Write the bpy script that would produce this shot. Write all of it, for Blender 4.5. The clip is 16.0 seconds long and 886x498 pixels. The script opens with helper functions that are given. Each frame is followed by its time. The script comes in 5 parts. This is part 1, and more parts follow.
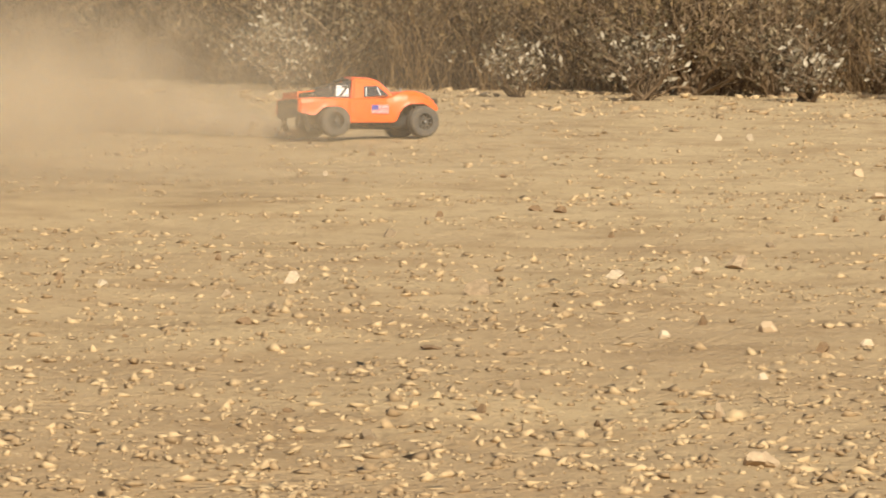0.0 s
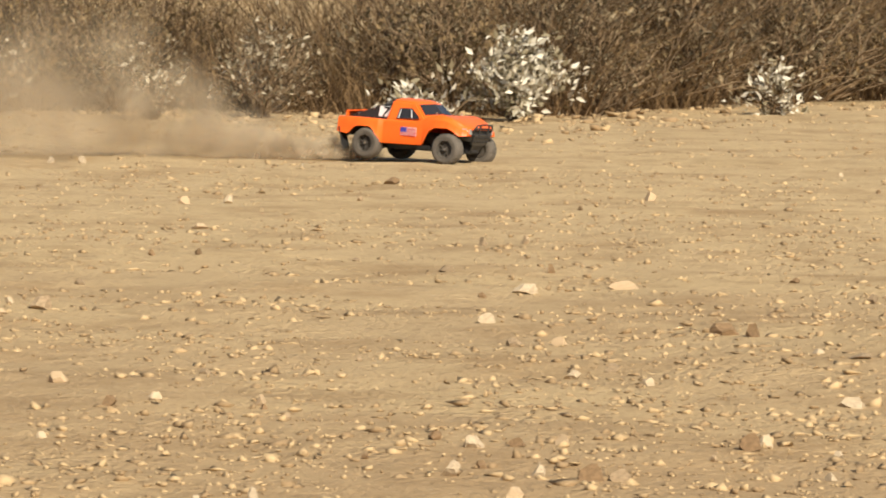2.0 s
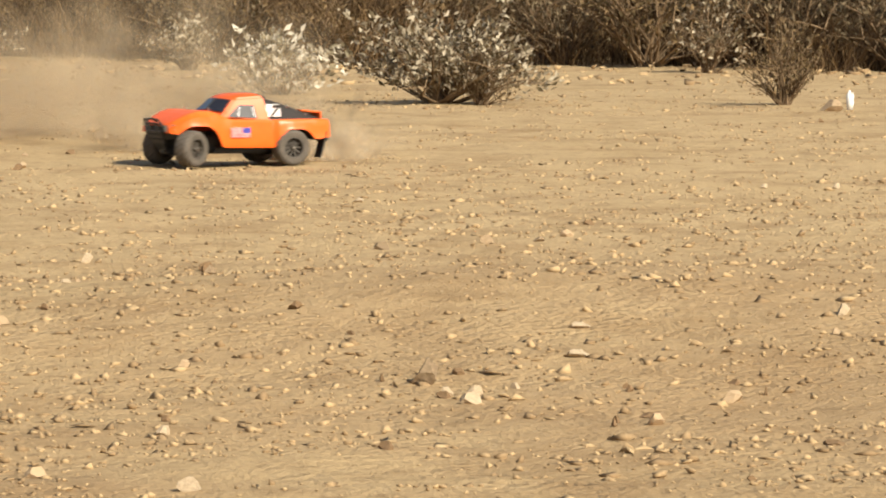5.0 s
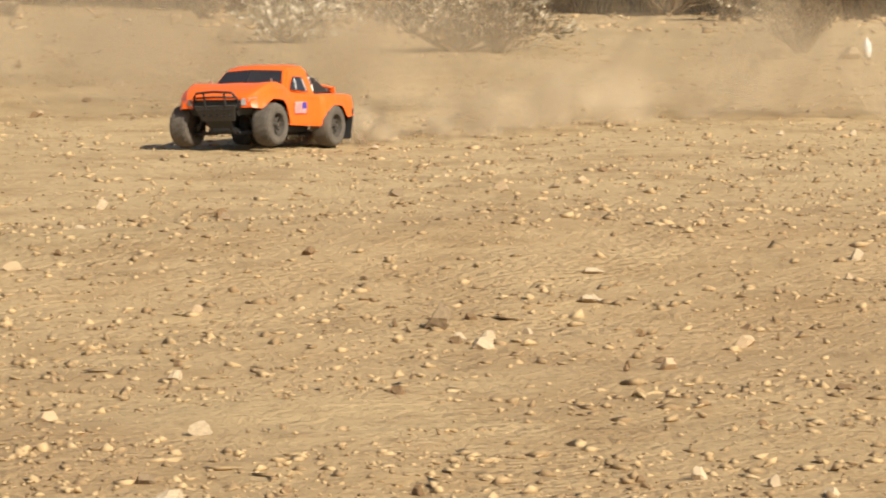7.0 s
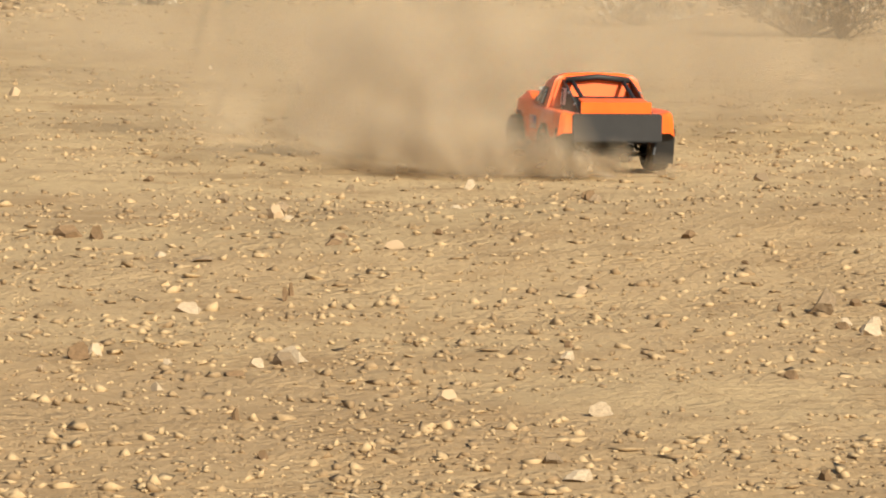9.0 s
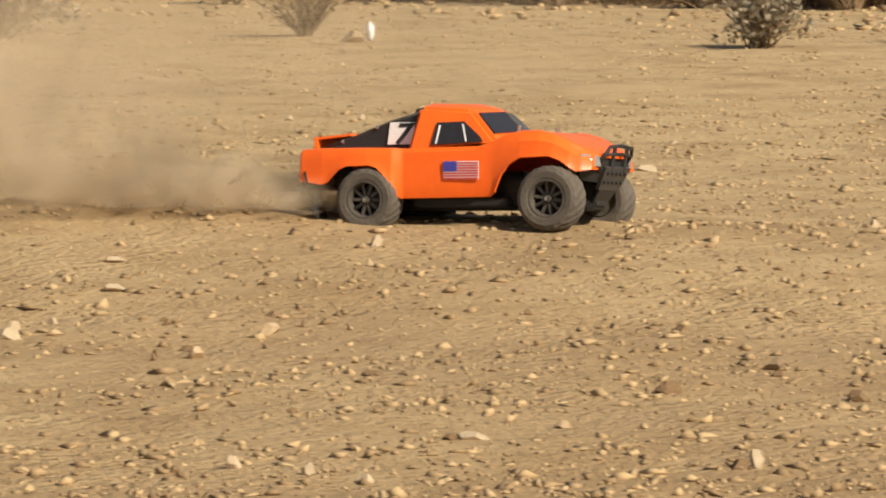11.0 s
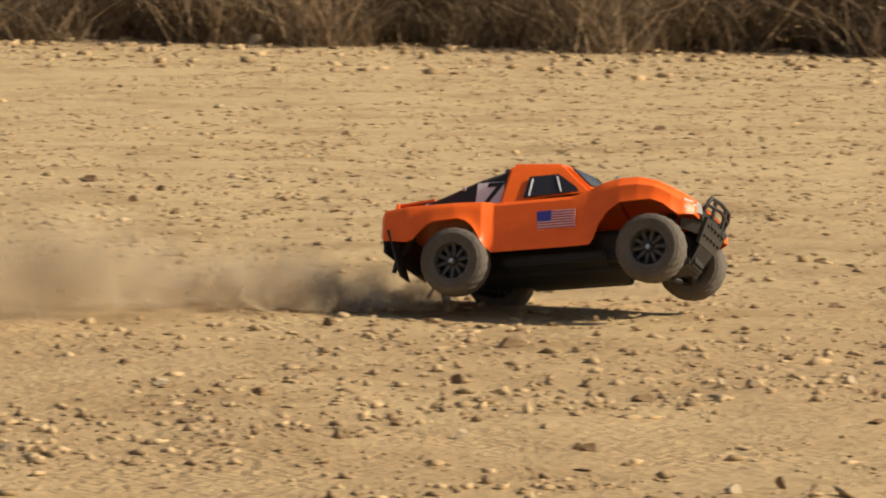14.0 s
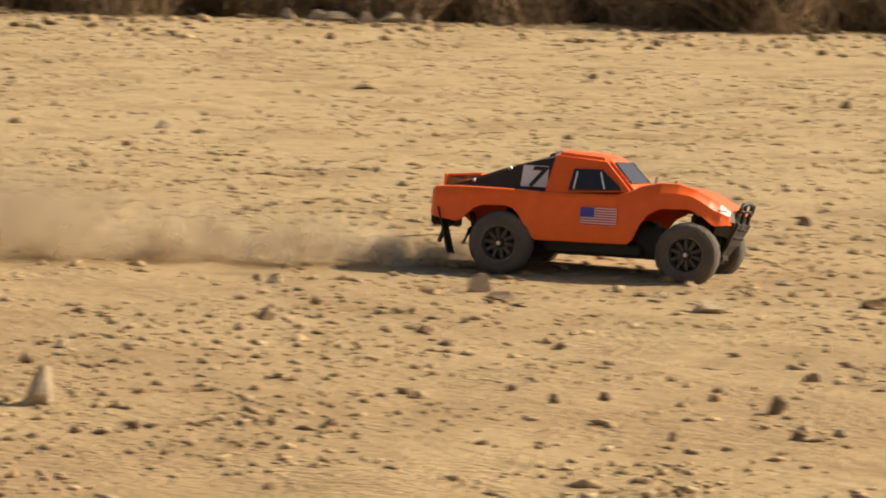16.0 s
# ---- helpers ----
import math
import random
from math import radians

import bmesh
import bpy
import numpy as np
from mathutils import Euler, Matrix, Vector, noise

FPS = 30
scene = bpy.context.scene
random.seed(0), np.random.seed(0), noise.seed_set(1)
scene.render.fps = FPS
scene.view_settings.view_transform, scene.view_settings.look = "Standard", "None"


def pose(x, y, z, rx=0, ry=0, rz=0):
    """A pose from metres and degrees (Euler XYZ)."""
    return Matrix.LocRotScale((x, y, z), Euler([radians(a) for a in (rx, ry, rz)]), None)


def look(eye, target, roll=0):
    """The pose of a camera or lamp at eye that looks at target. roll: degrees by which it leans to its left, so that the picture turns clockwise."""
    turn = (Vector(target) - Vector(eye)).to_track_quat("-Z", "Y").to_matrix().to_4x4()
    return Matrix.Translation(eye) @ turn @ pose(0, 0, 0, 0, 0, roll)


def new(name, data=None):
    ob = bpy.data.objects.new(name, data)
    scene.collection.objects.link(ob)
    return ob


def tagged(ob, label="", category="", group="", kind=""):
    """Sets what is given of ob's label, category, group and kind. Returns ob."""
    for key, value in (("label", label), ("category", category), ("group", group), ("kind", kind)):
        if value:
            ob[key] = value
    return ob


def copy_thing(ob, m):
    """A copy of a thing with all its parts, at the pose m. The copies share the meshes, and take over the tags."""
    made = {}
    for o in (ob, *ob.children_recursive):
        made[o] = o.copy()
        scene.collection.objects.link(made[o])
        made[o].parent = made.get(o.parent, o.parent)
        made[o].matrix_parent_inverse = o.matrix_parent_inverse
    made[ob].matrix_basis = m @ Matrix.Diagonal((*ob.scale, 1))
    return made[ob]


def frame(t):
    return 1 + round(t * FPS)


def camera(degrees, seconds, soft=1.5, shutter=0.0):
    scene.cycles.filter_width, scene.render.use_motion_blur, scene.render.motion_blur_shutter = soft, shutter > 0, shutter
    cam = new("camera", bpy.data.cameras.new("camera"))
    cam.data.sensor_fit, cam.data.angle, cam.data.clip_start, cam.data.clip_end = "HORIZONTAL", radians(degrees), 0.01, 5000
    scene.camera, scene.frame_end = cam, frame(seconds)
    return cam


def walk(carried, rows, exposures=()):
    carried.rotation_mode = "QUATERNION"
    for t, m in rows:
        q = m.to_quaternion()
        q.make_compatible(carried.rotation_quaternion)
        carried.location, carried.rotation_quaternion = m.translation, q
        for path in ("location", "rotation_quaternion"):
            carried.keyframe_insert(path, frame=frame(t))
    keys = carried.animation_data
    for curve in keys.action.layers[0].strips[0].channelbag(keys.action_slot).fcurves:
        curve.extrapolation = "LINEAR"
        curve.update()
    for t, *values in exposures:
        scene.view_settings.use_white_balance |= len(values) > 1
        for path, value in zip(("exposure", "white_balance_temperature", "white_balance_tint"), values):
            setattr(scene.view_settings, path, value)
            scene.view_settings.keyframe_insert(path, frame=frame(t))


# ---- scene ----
cam = camera(11.0, 16.0, soft=1.95, shutter=0.13)
# seconds, eye, yaw to the left, pitch up, roll
PATH = [
    (0, (-0.1350, 0.2525, 0.5680), 12.645, -3.335, 0.104),
    (0.5, (-0.1250, 0.2525, 0.5880), 10.722, -3.215, 0.183),
    (1, (-0.0834, 0.2679, 0.6117), 9.214, -3.221, 0.418),
    (1.5, (-0.0672, 0.3116, 0.6272), 6.772, -3.222, 0.719),
    (2, (-0.0408, 0.4447, 0.6310), 4.770, -3.245, 0.719),
    (2.5, (-0.0161, 0.5322, 0.6429), 2.672, -3.320, 0.742),
    (3, (0.0262, 0.6010, 0.6476), 0.061, -3.350, 0.661),
    (3.5, (0.0554, 0.5718, 0.6549), -1.938, -3.378, 0.566),
    (4, (0.0866, 0.5646, 0.6583), -4.293, -3.419, 0.595),
    (4.5, (0.1175, 0.5591, 0.6632), -5.956, -3.525, 0.475),
    (4.7, (0.1372, 0.5576, 0.6616), -6.679, -3.582, 0.321),
    (6.8, (0.1722, 0.5591, 0.6531), -7.413, -4.258, 0.249),
    (7, (0.1606, 0.5552, 0.6523), -6.708, -4.301, 0.235),
    (7.5, (0.1178, 0.5405, 0.6539), -4.675, -4.432, 0.268),
    (8, (0.0785, 0.5332, 0.6551), -3.160, -4.525, 0.576),
    (8.2, (0.0626, 0.5348, 0.6526), -2.542, -4.555, 0.871),
    (10.3, (0.0488, 0.5198, 0.6625), -6.461, -4.504, 0.753),
    (10.5, (0.0643, 0.5219, 0.6629), -8.093, -4.501, 0.646),
    (10.8, (0.0921, 0.5218, 0.6643), -10.886, -4.506, 0.575),
    (11, (0.1146, 0.5272, 0.6660), -12.988, -4.515, 0.134),
    (11.2, (0.1251, 0.5233, 0.6648), -14.094, -4.529, 0.324),
    (11.5, (0.1623, 0.4916, 0.6675), -17.677, -4.596, 0.518),
    (11.7, (0.2054, 0.4803, 0.6673), -20.190, -4.618, 0.732),
    (12, (0.2270, 0.4651, 0.6679), -24.735, -4.644, 0.341),
    (12.2, (0.2404, 0.4645, 0.6641), -26.249, -4.613, 0.457),
    (12.5, (0.2760, 0.4424, 0.6638), -30.923, -4.557, 0.657),
    (12.7, (0.2983, 0.4289, 0.6614), -34.098, -4.499, 0.779),
    (13, (0.3237, 0.4113, 0.6613), -37.226, -4.460, 0.854),
    (13.2, (0.3478, 0.3910, 0.6595), -40.363, -4.410, 0.837),
    (13.5, (0.3700, 0.3542, 0.6642), -45.100, -4.313, 0.938),
    (13.7, (0.3849, 0.3319, 0.6669), -48.239, -4.259, 0.753),
    (14, (0.4023, 0.3220, 0.6687), -51.368, -4.225, 0.588),
    (14.2, (0.4172, 0.2998, 0.6694), -54.497, -4.179, 0.612),
    (14.5, (0.4409, 0.2559, 0.6757), -59.310, -4.156, 0.952),
    (14.7, (0.4417, 0.2536, 0.6760), -60.985, -4.153, 1.122),
    (15, (0.4581, 0.2378, 0.6742), -65.937, -4.159, 1.437),
    (15.2, (0.4669, 0.2143, 0.6741), -69.306, -4.203, 1.674),
    (15.5, (0.4785, 0.1862, 0.6774), -74.433, -4.337, 1.729),
    (15.7, (0.4797, 0.1728, 0.6742), -76.099, -4.356, 1.727),
    (16, (0.4804, 0.1291, 0.6764), -81.013, -4.488, 1.832),
]


def aim(eye, yaw, pitch, roll):
    y, p = radians(yaw), radians(pitch)
    ahead = Vector((-math.sin(y) * math.cos(p), math.cos(y) * math.cos(p), math.sin(p)))
    return look(eye, Vector(eye) + 2 * ahead, roll)


walk(cam, [(t, aim(eye, yaw, pitch, roll)) for t, eye, yaw, pitch, roll in PATH],
     exposures=[(0, 0.56, 6300, 9), (4.7, 0.62, 6400, 9), (8.2, 0.60, 6400, 9), (10.3, 0.48, 6550, 9), (11.5, 0.34, 6650, 10), (12.3, 0.30, 6700, 10), (14.0, 0.48, 6800, 10), (16, 0.58, 7050, 11)])

# ---- light ----
SUN_AZIMUTH, SUN_HEIGHT = 147.0, 37.0  # degrees clockwise from +y, and above the ground
world = bpy.data.worlds.new("world")
scene.world = world
world.use_nodes = True
nodes = world.node_tree.nodes
sky = nodes.new("ShaderNodeTexSky")
sky.sky_type, sky.sun_disc = "NISHITA", False
sky.sun_elevation, sky.sun_rotation = radians(SUN_HEIGHT), radians(SUN_AZIMUTH)
sky.dust_density = 2.0
nodes["Background"].inputs["Strength"].default_value = 0.066
world.node_tree.links.new(sky.outputs[0], nodes["Background"].inputs["Color"])

sun = new("sun", bpy.data.lights.new("sun", "SUN"))
sun.data.energy, sun.data.angle, sun.data.color = 4.5, radians(0.5), (1.0, 0.90, 0.735)
a, h = radians(SUN_AZIMUTH), radians(SUN_HEIGHT)
to_sun = Vector((math.sin(a) * math.cos(h), math.cos(a) * math.cos(h), math.sin(h)))
sun.matrix_world = look(to_sun * 50, (0, 0, 0))
scene.cycles.transparent_max_bounces = 200


# ---- materials ----
def material(name, color, rough=0.8, metal=0.0, vary=0.0, scale=8.0, bump=0.0, bump_scale=60.0, dark=None, random_by=None, spec=0.5, thin=0.0):
    """A principled material: two-scale colour variation, fine relief, optional variation piece by piece."""
    m = bpy.data.materials.new(name)
    m.use_nodes = True
    nt = m.node_tree
    bsdf = nt.nodes["Principled BSDF"]
    bsdf.inputs["Roughness"].default_value, bsdf.inputs["Metallic"].default_value = rough, metal
    bsdf.inputs["Specular IOR Level"].default_value = spec
    bsdf.inputs["Base Color"].default_value = (*color, 1)
    coord = nt.nodes.new("ShaderNodeTexCoord")
    if vary:
        dark = dark or tuple(c * (1 - vary) for c in color)
        n1, n2 = nt.nodes.new("ShaderNodeTexNoise"), nt.nodes.new("ShaderNodeTexNoise")
        n1.inputs["Scale"].default_value, n2.inputs["Scale"].default_value = scale, scale * 9
        n1.inputs["Detail"].default_value, n2.inputs["Detail"].default_value = 5, 3
        add = nt.nodes.new("ShaderNodeMath")
        add.operation = "ADD"
        ramp = nt.nodes.new("ShaderNodeMapRange")
        ramp.inputs[1].default_value, ramp.inputs[2].default_value = 0.7, 1.3
        mix = nt.nodes.new("ShaderNodeMix")
        mix.data_type = "RGBA"
        mix.inputs[6].default_value, mix.inputs[7].default_value = (*dark, 1), (*color, 1)
        for n in (n1, n2):
            nt.links.new(coord.outputs["Object"], n.inputs["Vector"])
        nt.links.new(n1.outputs[0], add.inputs[0])
        nt.links.new(n2.outputs[0], add.inputs[1])
        out = add.outputs[0]
        if random_by:
            info = nt.nodes.new("ShaderNodeNewGeometry" if random_by == "island" else "ShaderNodeObjectInfo")
            more = nt.nodes.new("ShaderNodeMath")
            more.operation = "MULTIPLY_ADD"
            nt.links.new(info.outputs["Random Per Island" if random_by == "island" else "Random"], more.inputs[0])
            more.inputs[1].default_value = 1.4
            sub = nt.nodes.new("ShaderNodeMath")
            sub.operation = "SUBTRACT"
            sub.inputs[1].default_value = 0.7
            nt.links.new(out, sub.inputs[0])
            nt.links.new(sub.outputs[0], more.inputs[2])
            out = more.outputs[0]
        nt.links.new(out, ramp.inputs[0])
        nt.links.new(ramp.outputs[0], mix.inputs[0])
        nt.links.new(mix.outputs[2], bsdf.inputs["Base Color"])
    if thin:  # light passes through a thin dry leaf or blade
        tra, both = nt.nodes.new("ShaderNodeBsdfTranslucent"), nt.nodes.new("ShaderNodeMixShader")
        tra.inputs["Color"].default_value = (*color, 1)
        if vary:
            nt.links.new(mix.outputs[2], tra.inputs["Color"])
        both.inputs[0].default_value = thin
        nt.links.new(bsdf.outputs[0], both.inputs[1])
        nt.links.new(tra.outputs[0], both.inputs[2])
        nt.links.new(both.outputs[0], nt.nodes["Material Output"].inputs[0])
    if bump:
        n3, b = nt.nodes.new("ShaderNodeTexNoise"), nt.nodes.new("ShaderNodeBump")
        n3.inputs["Scale"].default_value, n3.inputs["Detail"].default_value = bump_scale, 6
        b.inputs["Strength"].default_value, b.inputs["Distance"].default_value = 1.0, bump
        nt.links.new(coord.outputs["Object"], n3.inputs["Vector"])
        nt.links.new(n3.outputs[0], b.inputs["Height"])
        nt.links.new(b.outputs[0], bsdf.inputs["Normal"])
    return m


def ground_material():
    m = bpy.data.materials.new("dry_dirt")
    m.use_nodes = True
    nt = m.node_tree
    bsdf = nt.nodes["Principled BSDF"]
    bsdf.inputs["Roughness"].default_value = 0.95
    bsdf.inputs["Specular IOR Level"].default_value = 0.15
    coord = nt.nodes.new("ShaderNodeTexCoord")

    def noise_at(scale, detail=5, rough=0.6):
        n = nt.nodes.new("ShaderNodeTexNoise")
        n.inputs["Scale"].default_value, n.inputs["Detail"].default_value, n.inputs["Roughness"].default_value = scale, detail, rough
        nt.links.new(coord.outputs["Object"], n.inputs["Vector"])
        return n.outputs[0]

    def blend(fac, a, b, lo, hi):
        r = nt.nodes.new("ShaderNodeMapRange")
        r.inputs[1].default_value, r.inputs[2].default_value = lo, hi
        nt.links.new(fac, r.inputs[0])
        x = nt.nodes.new("ShaderNodeMix")
        x.data_type = "RGBA"
        for socket, v in ((x.inputs[6], a), (x.inputs[7], b)):
            if isinstance(v, tuple):
                socket.default_value = (*v, 1)
            else:
                nt.links.new(v, socket)
        nt.links.new(r.outputs[0], x.inputs[0])
        return x.outputs[2]

    # browner near the origin, paler with distance from it, the border shifted by noise
    away, span = nt.nodes.new("ShaderNodeVectorMath"), nt.nodes.new("ShaderNodeMath")
    away.operation, span.operation = "LENGTH", "MULTIPLY_ADD"
    nt.links.new(coord.outputs["Object"], away.inputs[0])
    nt.links.new(noise_at(0.45, 4), span.inputs[0])
    span.inputs[1].default_value = 9.0
    nt.links.new(away.outputs["Value"], span.inputs[2])
    base = blend(span.outputs[0], (0.361, 0.243, 0.124), (0.469, 0.342, 0.184), 9.5, 16.5)
    base = blend(noise_at(0.9), base, (0.452, 0.326, 0.170), 0.45, 0.70)
    base = blend(noise_at(2.3, 6, 0.7), base, (0.299, 0.194, 0.094), 0.48, 0.70)
    base = blend(noise_at(7.0), base, (0.299, 0.202, 0.102), 0.55, 0.74)
    base = blend(noise_at(45.0, 3), base, (0.274, 0.183, 0.092), 0.57, 0.72)
    base = blend(noise_at(110.0, 2), base, (0.498, 0.375, 0.220), 0.60, 0.74)
    base = blend(noise_at(190.0, 2), base, (0.224, 0.148, 0.076), 0.62, 0.74)
    nt.links.new(base, bsdf.inputs["Base Color"])
    b1, b2 = nt.nodes.new("ShaderNodeBump"), nt.nodes.new("ShaderNodeBump")
    b1.inputs["Distance"].default_value, b2.inputs["Distance"].default_value = 0.011, 0.006
    nt.links.new(noise_at(14.0, 6, 0.65), b1.inputs["Height"])
    nt.links.new(noise_at(70.0, 4, 0.7), b2.inputs["Height"])
    nt.links.new(b1.outputs[0], b2.inputs["Normal"])
    # loose clods in uneven patches
    cell, patch, b3 = nt.nodes.new("ShaderNodeTexVoronoi"), nt.nodes.new("ShaderNodeMapRange"), nt.nodes.new("ShaderNodeBump")
    cell.inputs["Scale"].default_value = 62.0
    nt.links.new(coord.outputs["Object"], cell.inputs["Vector"])
    patch.inputs[1].default_value, patch.inputs[2].default_value = 0.40, 0.62
    nt.links.new(noise_at(2.6, 5), patch.inputs[0])
    clods = nt.nodes.new("ShaderNodeMath")
    clods.operation = "MULTIPLY"
    nt.links.new(cell.outputs["Distance"], clods.inputs[0])
    nt.links.new(patch.outputs[0], clods.inputs[1])
    b3.invert = True
    b3.inputs["Distance"].default_value = 0.005
    nt.links.new(clods.outputs[0], b3.inputs["Height"])
    nt.links.new(b2.outputs[0], b3.inputs["Normal"])
    nt.links.new(b3.outputs[0], bsdf.inputs["Normal"])
    return m


def dust_material():
    """Thin dust: lets most light through, most of all towards the rim of each flake."""
    m = bpy.data.materials.new("airborne_dust")
    m.use_nodes = True
    nt = m.node_tree
    nt.nodes.remove(nt.nodes["Principled BSDF"])
    att, clear, dif, mix = (nt.nodes.new("ShaderNode" + k) for k in ("Attribute", "BsdfTransparent", "BsdfDiffuse", "MixShader"))
    tra, both = nt.nodes.new("ShaderNodeBsdfTranslucent"), nt.nodes.new("ShaderNodeMixShader")
    att.attribute_name = "thick"
    dif.inputs[0].default_value = tra.inputs[0].default_value = (0.63, 0.515, 0.355, 1)
    both.inputs[0].default_value = 0.5
    nt.links.new(dif.outputs[0], both.inputs[1])
    nt.links.new(tra.outputs[0], both.inputs[2])
    nt.links.new(att.outputs["Fac"], mix.inputs[0])
    nt.links.new(clear.outputs[0], mix.inputs[1])
    nt.links.new(both.outputs[0], mix.inputs[2])
    nt.links.new(mix.outputs[0], nt.nodes["Material Output"].inputs[0])
    return m


DIRT = ground_material()
DUST = dust_material()
PEBBLE = material("pebbles", (0.47, 0.335, 0.18), 0.9, vary=0.6, scale=20, dark=(0.28, 0.19, 0.10), random_by="island", spec=0.2)
ROCK_PALE = material("pale_rock", (0.56, 0.435, 0.285), 0.9, vary=0.4, scale=5, bump=0.0012, bump_scale=9, spec=0.2)
# brown rock, darkened further to put the stones' shaded sides into its colour
ROCK_DARK = material("shade_darkened_brown_rock", (0.27, 0.172, 0.09), 0.9, vary=0.5, scale=5, bump=0.0012, bump_scale=9, spec=0.2)
ROCK_TAN = material("tan_rock", (0.45, 0.325, 0.195), 0.9, vary=0.5, scale=5, bump=0.0012, bump_scale=9, random_by="object", spec=0.2)
ORANGE = material("orange_paint", (0.95, 0.145, 0.015), 0.38, vary=0.12, scale=6, spec=0.35)
BLACK = material("black_plastic", (0.022, 0.021, 0.02), 0.6, vary=0.4, scale=30)
GREY = material("grey_plastic", (0.055, 0.05, 0.045), 0.6, vary=0.4, scale=30)
GLASS = material("smoked_window", (0.03, 0.028, 0.03), 0.25, vary=0.3, scale=10)
RUBBER = material("dusty_rubber", (0.145, 0.124, 0.10), 0.9, vary=0.4, scale=25, bump=0.002, bump_scale=300, spec=0.2)
RIM = material("dusty_black_rim", (0.105, 0.09, 0.072), 0.5, vary=0.5, scale=60)
METAL = material("steel_hardware", (0.6, 0.58, 0.55), 0.35, 1.0, vary=0.2, scale=40)
WHITE = material("white_decal", (0.78, 0.76, 0.74), 0.5, vary=0.1, scale=20)
RED = material("red_decal", (0.62, 0.05, 0.05), 0.5, vary=0.1, scale=20)
BLUE = material("blue_decal", (0.06, 0.055, 0.34), 0.5, vary=0.1, scale=20)
LAMP = material("clear_headlight", (0.30, 0.28, 0.25), 0.3, 0.3, vary=0.2, scale=40)
GRASS = material("dry_grass", (0.25, 0.16, 0.076), 0.85, vary=0.6, scale=3, dark=(0.075, 0.047, 0.025), random_by="island", spec=0.2, thin=0.3)
GRASS_DARK = material("withered_brush", (0.44, 0.32, 0.195), 0.9, vary=0.6, scale=2, dark=(0.17, 0.125, 0.08), random_by="island", spec=0.15, thin=0.4)
TWIG = material("dry_twig", (0.24, 0.165, 0.095), 0.9, vary=0.5, scale=12, random_by="island", spec=0.2)
LEAF_BROWN = material("withered_leaf", (0.27, 0.185, 0.09), 0.8, vary=0.6, scale=6, dark=(0.09, 0.064, 0.03), random_by="island", spec=0.2, thin=0.3)
LEAF_KHAKI = material("dusty_khaki_leaf", (0.32, 0.25, 0.15), 0.8, vary=0.6, scale=6, dark=(0.08, 0.06, 0.034), random_by="island", spec=0.2, thin=0.3)
LEAF_DUSTY = material("dusty_pale_leaf", (0.50, 0.43, 0.31), 0.8, vary=0.6, scale=6, dark=(0.13, 0.10, 0.055), random_by="island", spec=0.2, thin=0.25)
LEAF_WHITE = material("silvery_leaf", (0.72, 0.66, 0.53), 0.75, vary=0.5, scale=6, dark=(0.24, 0.20, 0.12), random_by="island", spec=0.3, thin=0.2)
WOOD = material("weathered_log_bark", (0.115, 0.075, 0.042), 0.95, vary=0.6, scale=9, bump=0.01, bump_scale=40, spec=0.15)
PLASTIC_WHITE = material("white_scrap_plastic", (0.8, 0.79, 0.76), 0.6, vary=0.15, scale=12)


# ---- mesh helpers ----
def linked(name, bm, mat, parent=None, label="", smooth=False):
    me = bpy.data.meshes.new(name)
    if smooth:
        for e in bm.edges:
            e.smooth = e.is_manifold and e.calc_face_angle(0) < 0.55
    bm.to_mesh(me)
    bm.free()
    if smooth:
        me.polygons.foreach_set("use_smooth", [True] * len(me.polygons))
    me.materials.append(mat)
    ob = new(name, me)
    if parent:
        ob.parent = parent
    if label:
        ob["label"] = label
    return ob


def part(name, bm, mat, parent, label="", smooth=False):
    return linked(name, bm, mat, parent, label, smooth)


def arrays(name, verts, faces, mat, smooth=False):
    """One mesh object from numpy arrays of vertices and of equal-sized faces."""
    me = bpy.data.meshes.new(name)
    n, k = faces.shape
    me.vertices.add(len(verts))
    me.vertices.foreach_set("co", verts.astype(np.float32).ravel())
    me.loops.add(n * k)
    me.loops.foreach_set("vertex_index", faces.astype(np.int32).ravel())
    me.polygons.add(n)
    me.polygons.foreach_set("loop_start", (np.arange(n) * k).astype(np.int32))
    if smooth:
        me.polygons.foreach_set("use_smooth", np.ones(n, bool))
    me.update(calc_edges=True)
    me.validate()
    me.materials.append(mat)
    return new(name, me)


def tube(bm, points, radii, sides=6):
    """A tapered tube along points, closed at its ends."""
    rings, up = [], Vector((0.13, 0.21, 1)).normalized()
    pts = [Vector(p) for p in points]
    for i, p in enumerate(pts):
        d = (pts[min(i + 1, len(pts) - 1)] - pts[max(i - 1, 0)]).normalized()
        if abs(d.dot(up)) > 0.95:
            s = d.cross(Vector((1, 0, 0.1))).normalized()
        else:
            s = d.cross(up).normalized()
        u = s.cross(d)
        rings.append([bm.verts.new(p + radii[i] * (math.cos(q) * s + math.sin(q) * u)) for q in (2 * math.pi * j / sides for j in range(sides))])
    for a_, b_ in zip(rings, rings[1:]):
        for j in range(sides):
            bm.faces.new((a_[j], a_[(j + 1) % sides], b_[(j + 1) % sides], b_[j]))
    bm.faces.new(rings[0][::-1])
    bm.faces.new(rings[-1])


def box(bm, x0, x1, y0, y1, z0, z1, bevel=0.0):
    r = bmesh.ops.create_cube(bm, size=1)
    for v in r["verts"]:
        v.co = Vector(((x0 + x1) / 2 + v.co.x * (x1 - x0), (y0 + y1) / 2 + v.co.y * (y1 - y0), (z0 + z1) / 2 + v.co.z * (z1 - z0)))
    if bevel:
        bmesh.ops.bevel(bm, geom=list({e for v in r["verts"] for e in v.link_edges}), offset=bevel, segments=2, affect="EDGES")


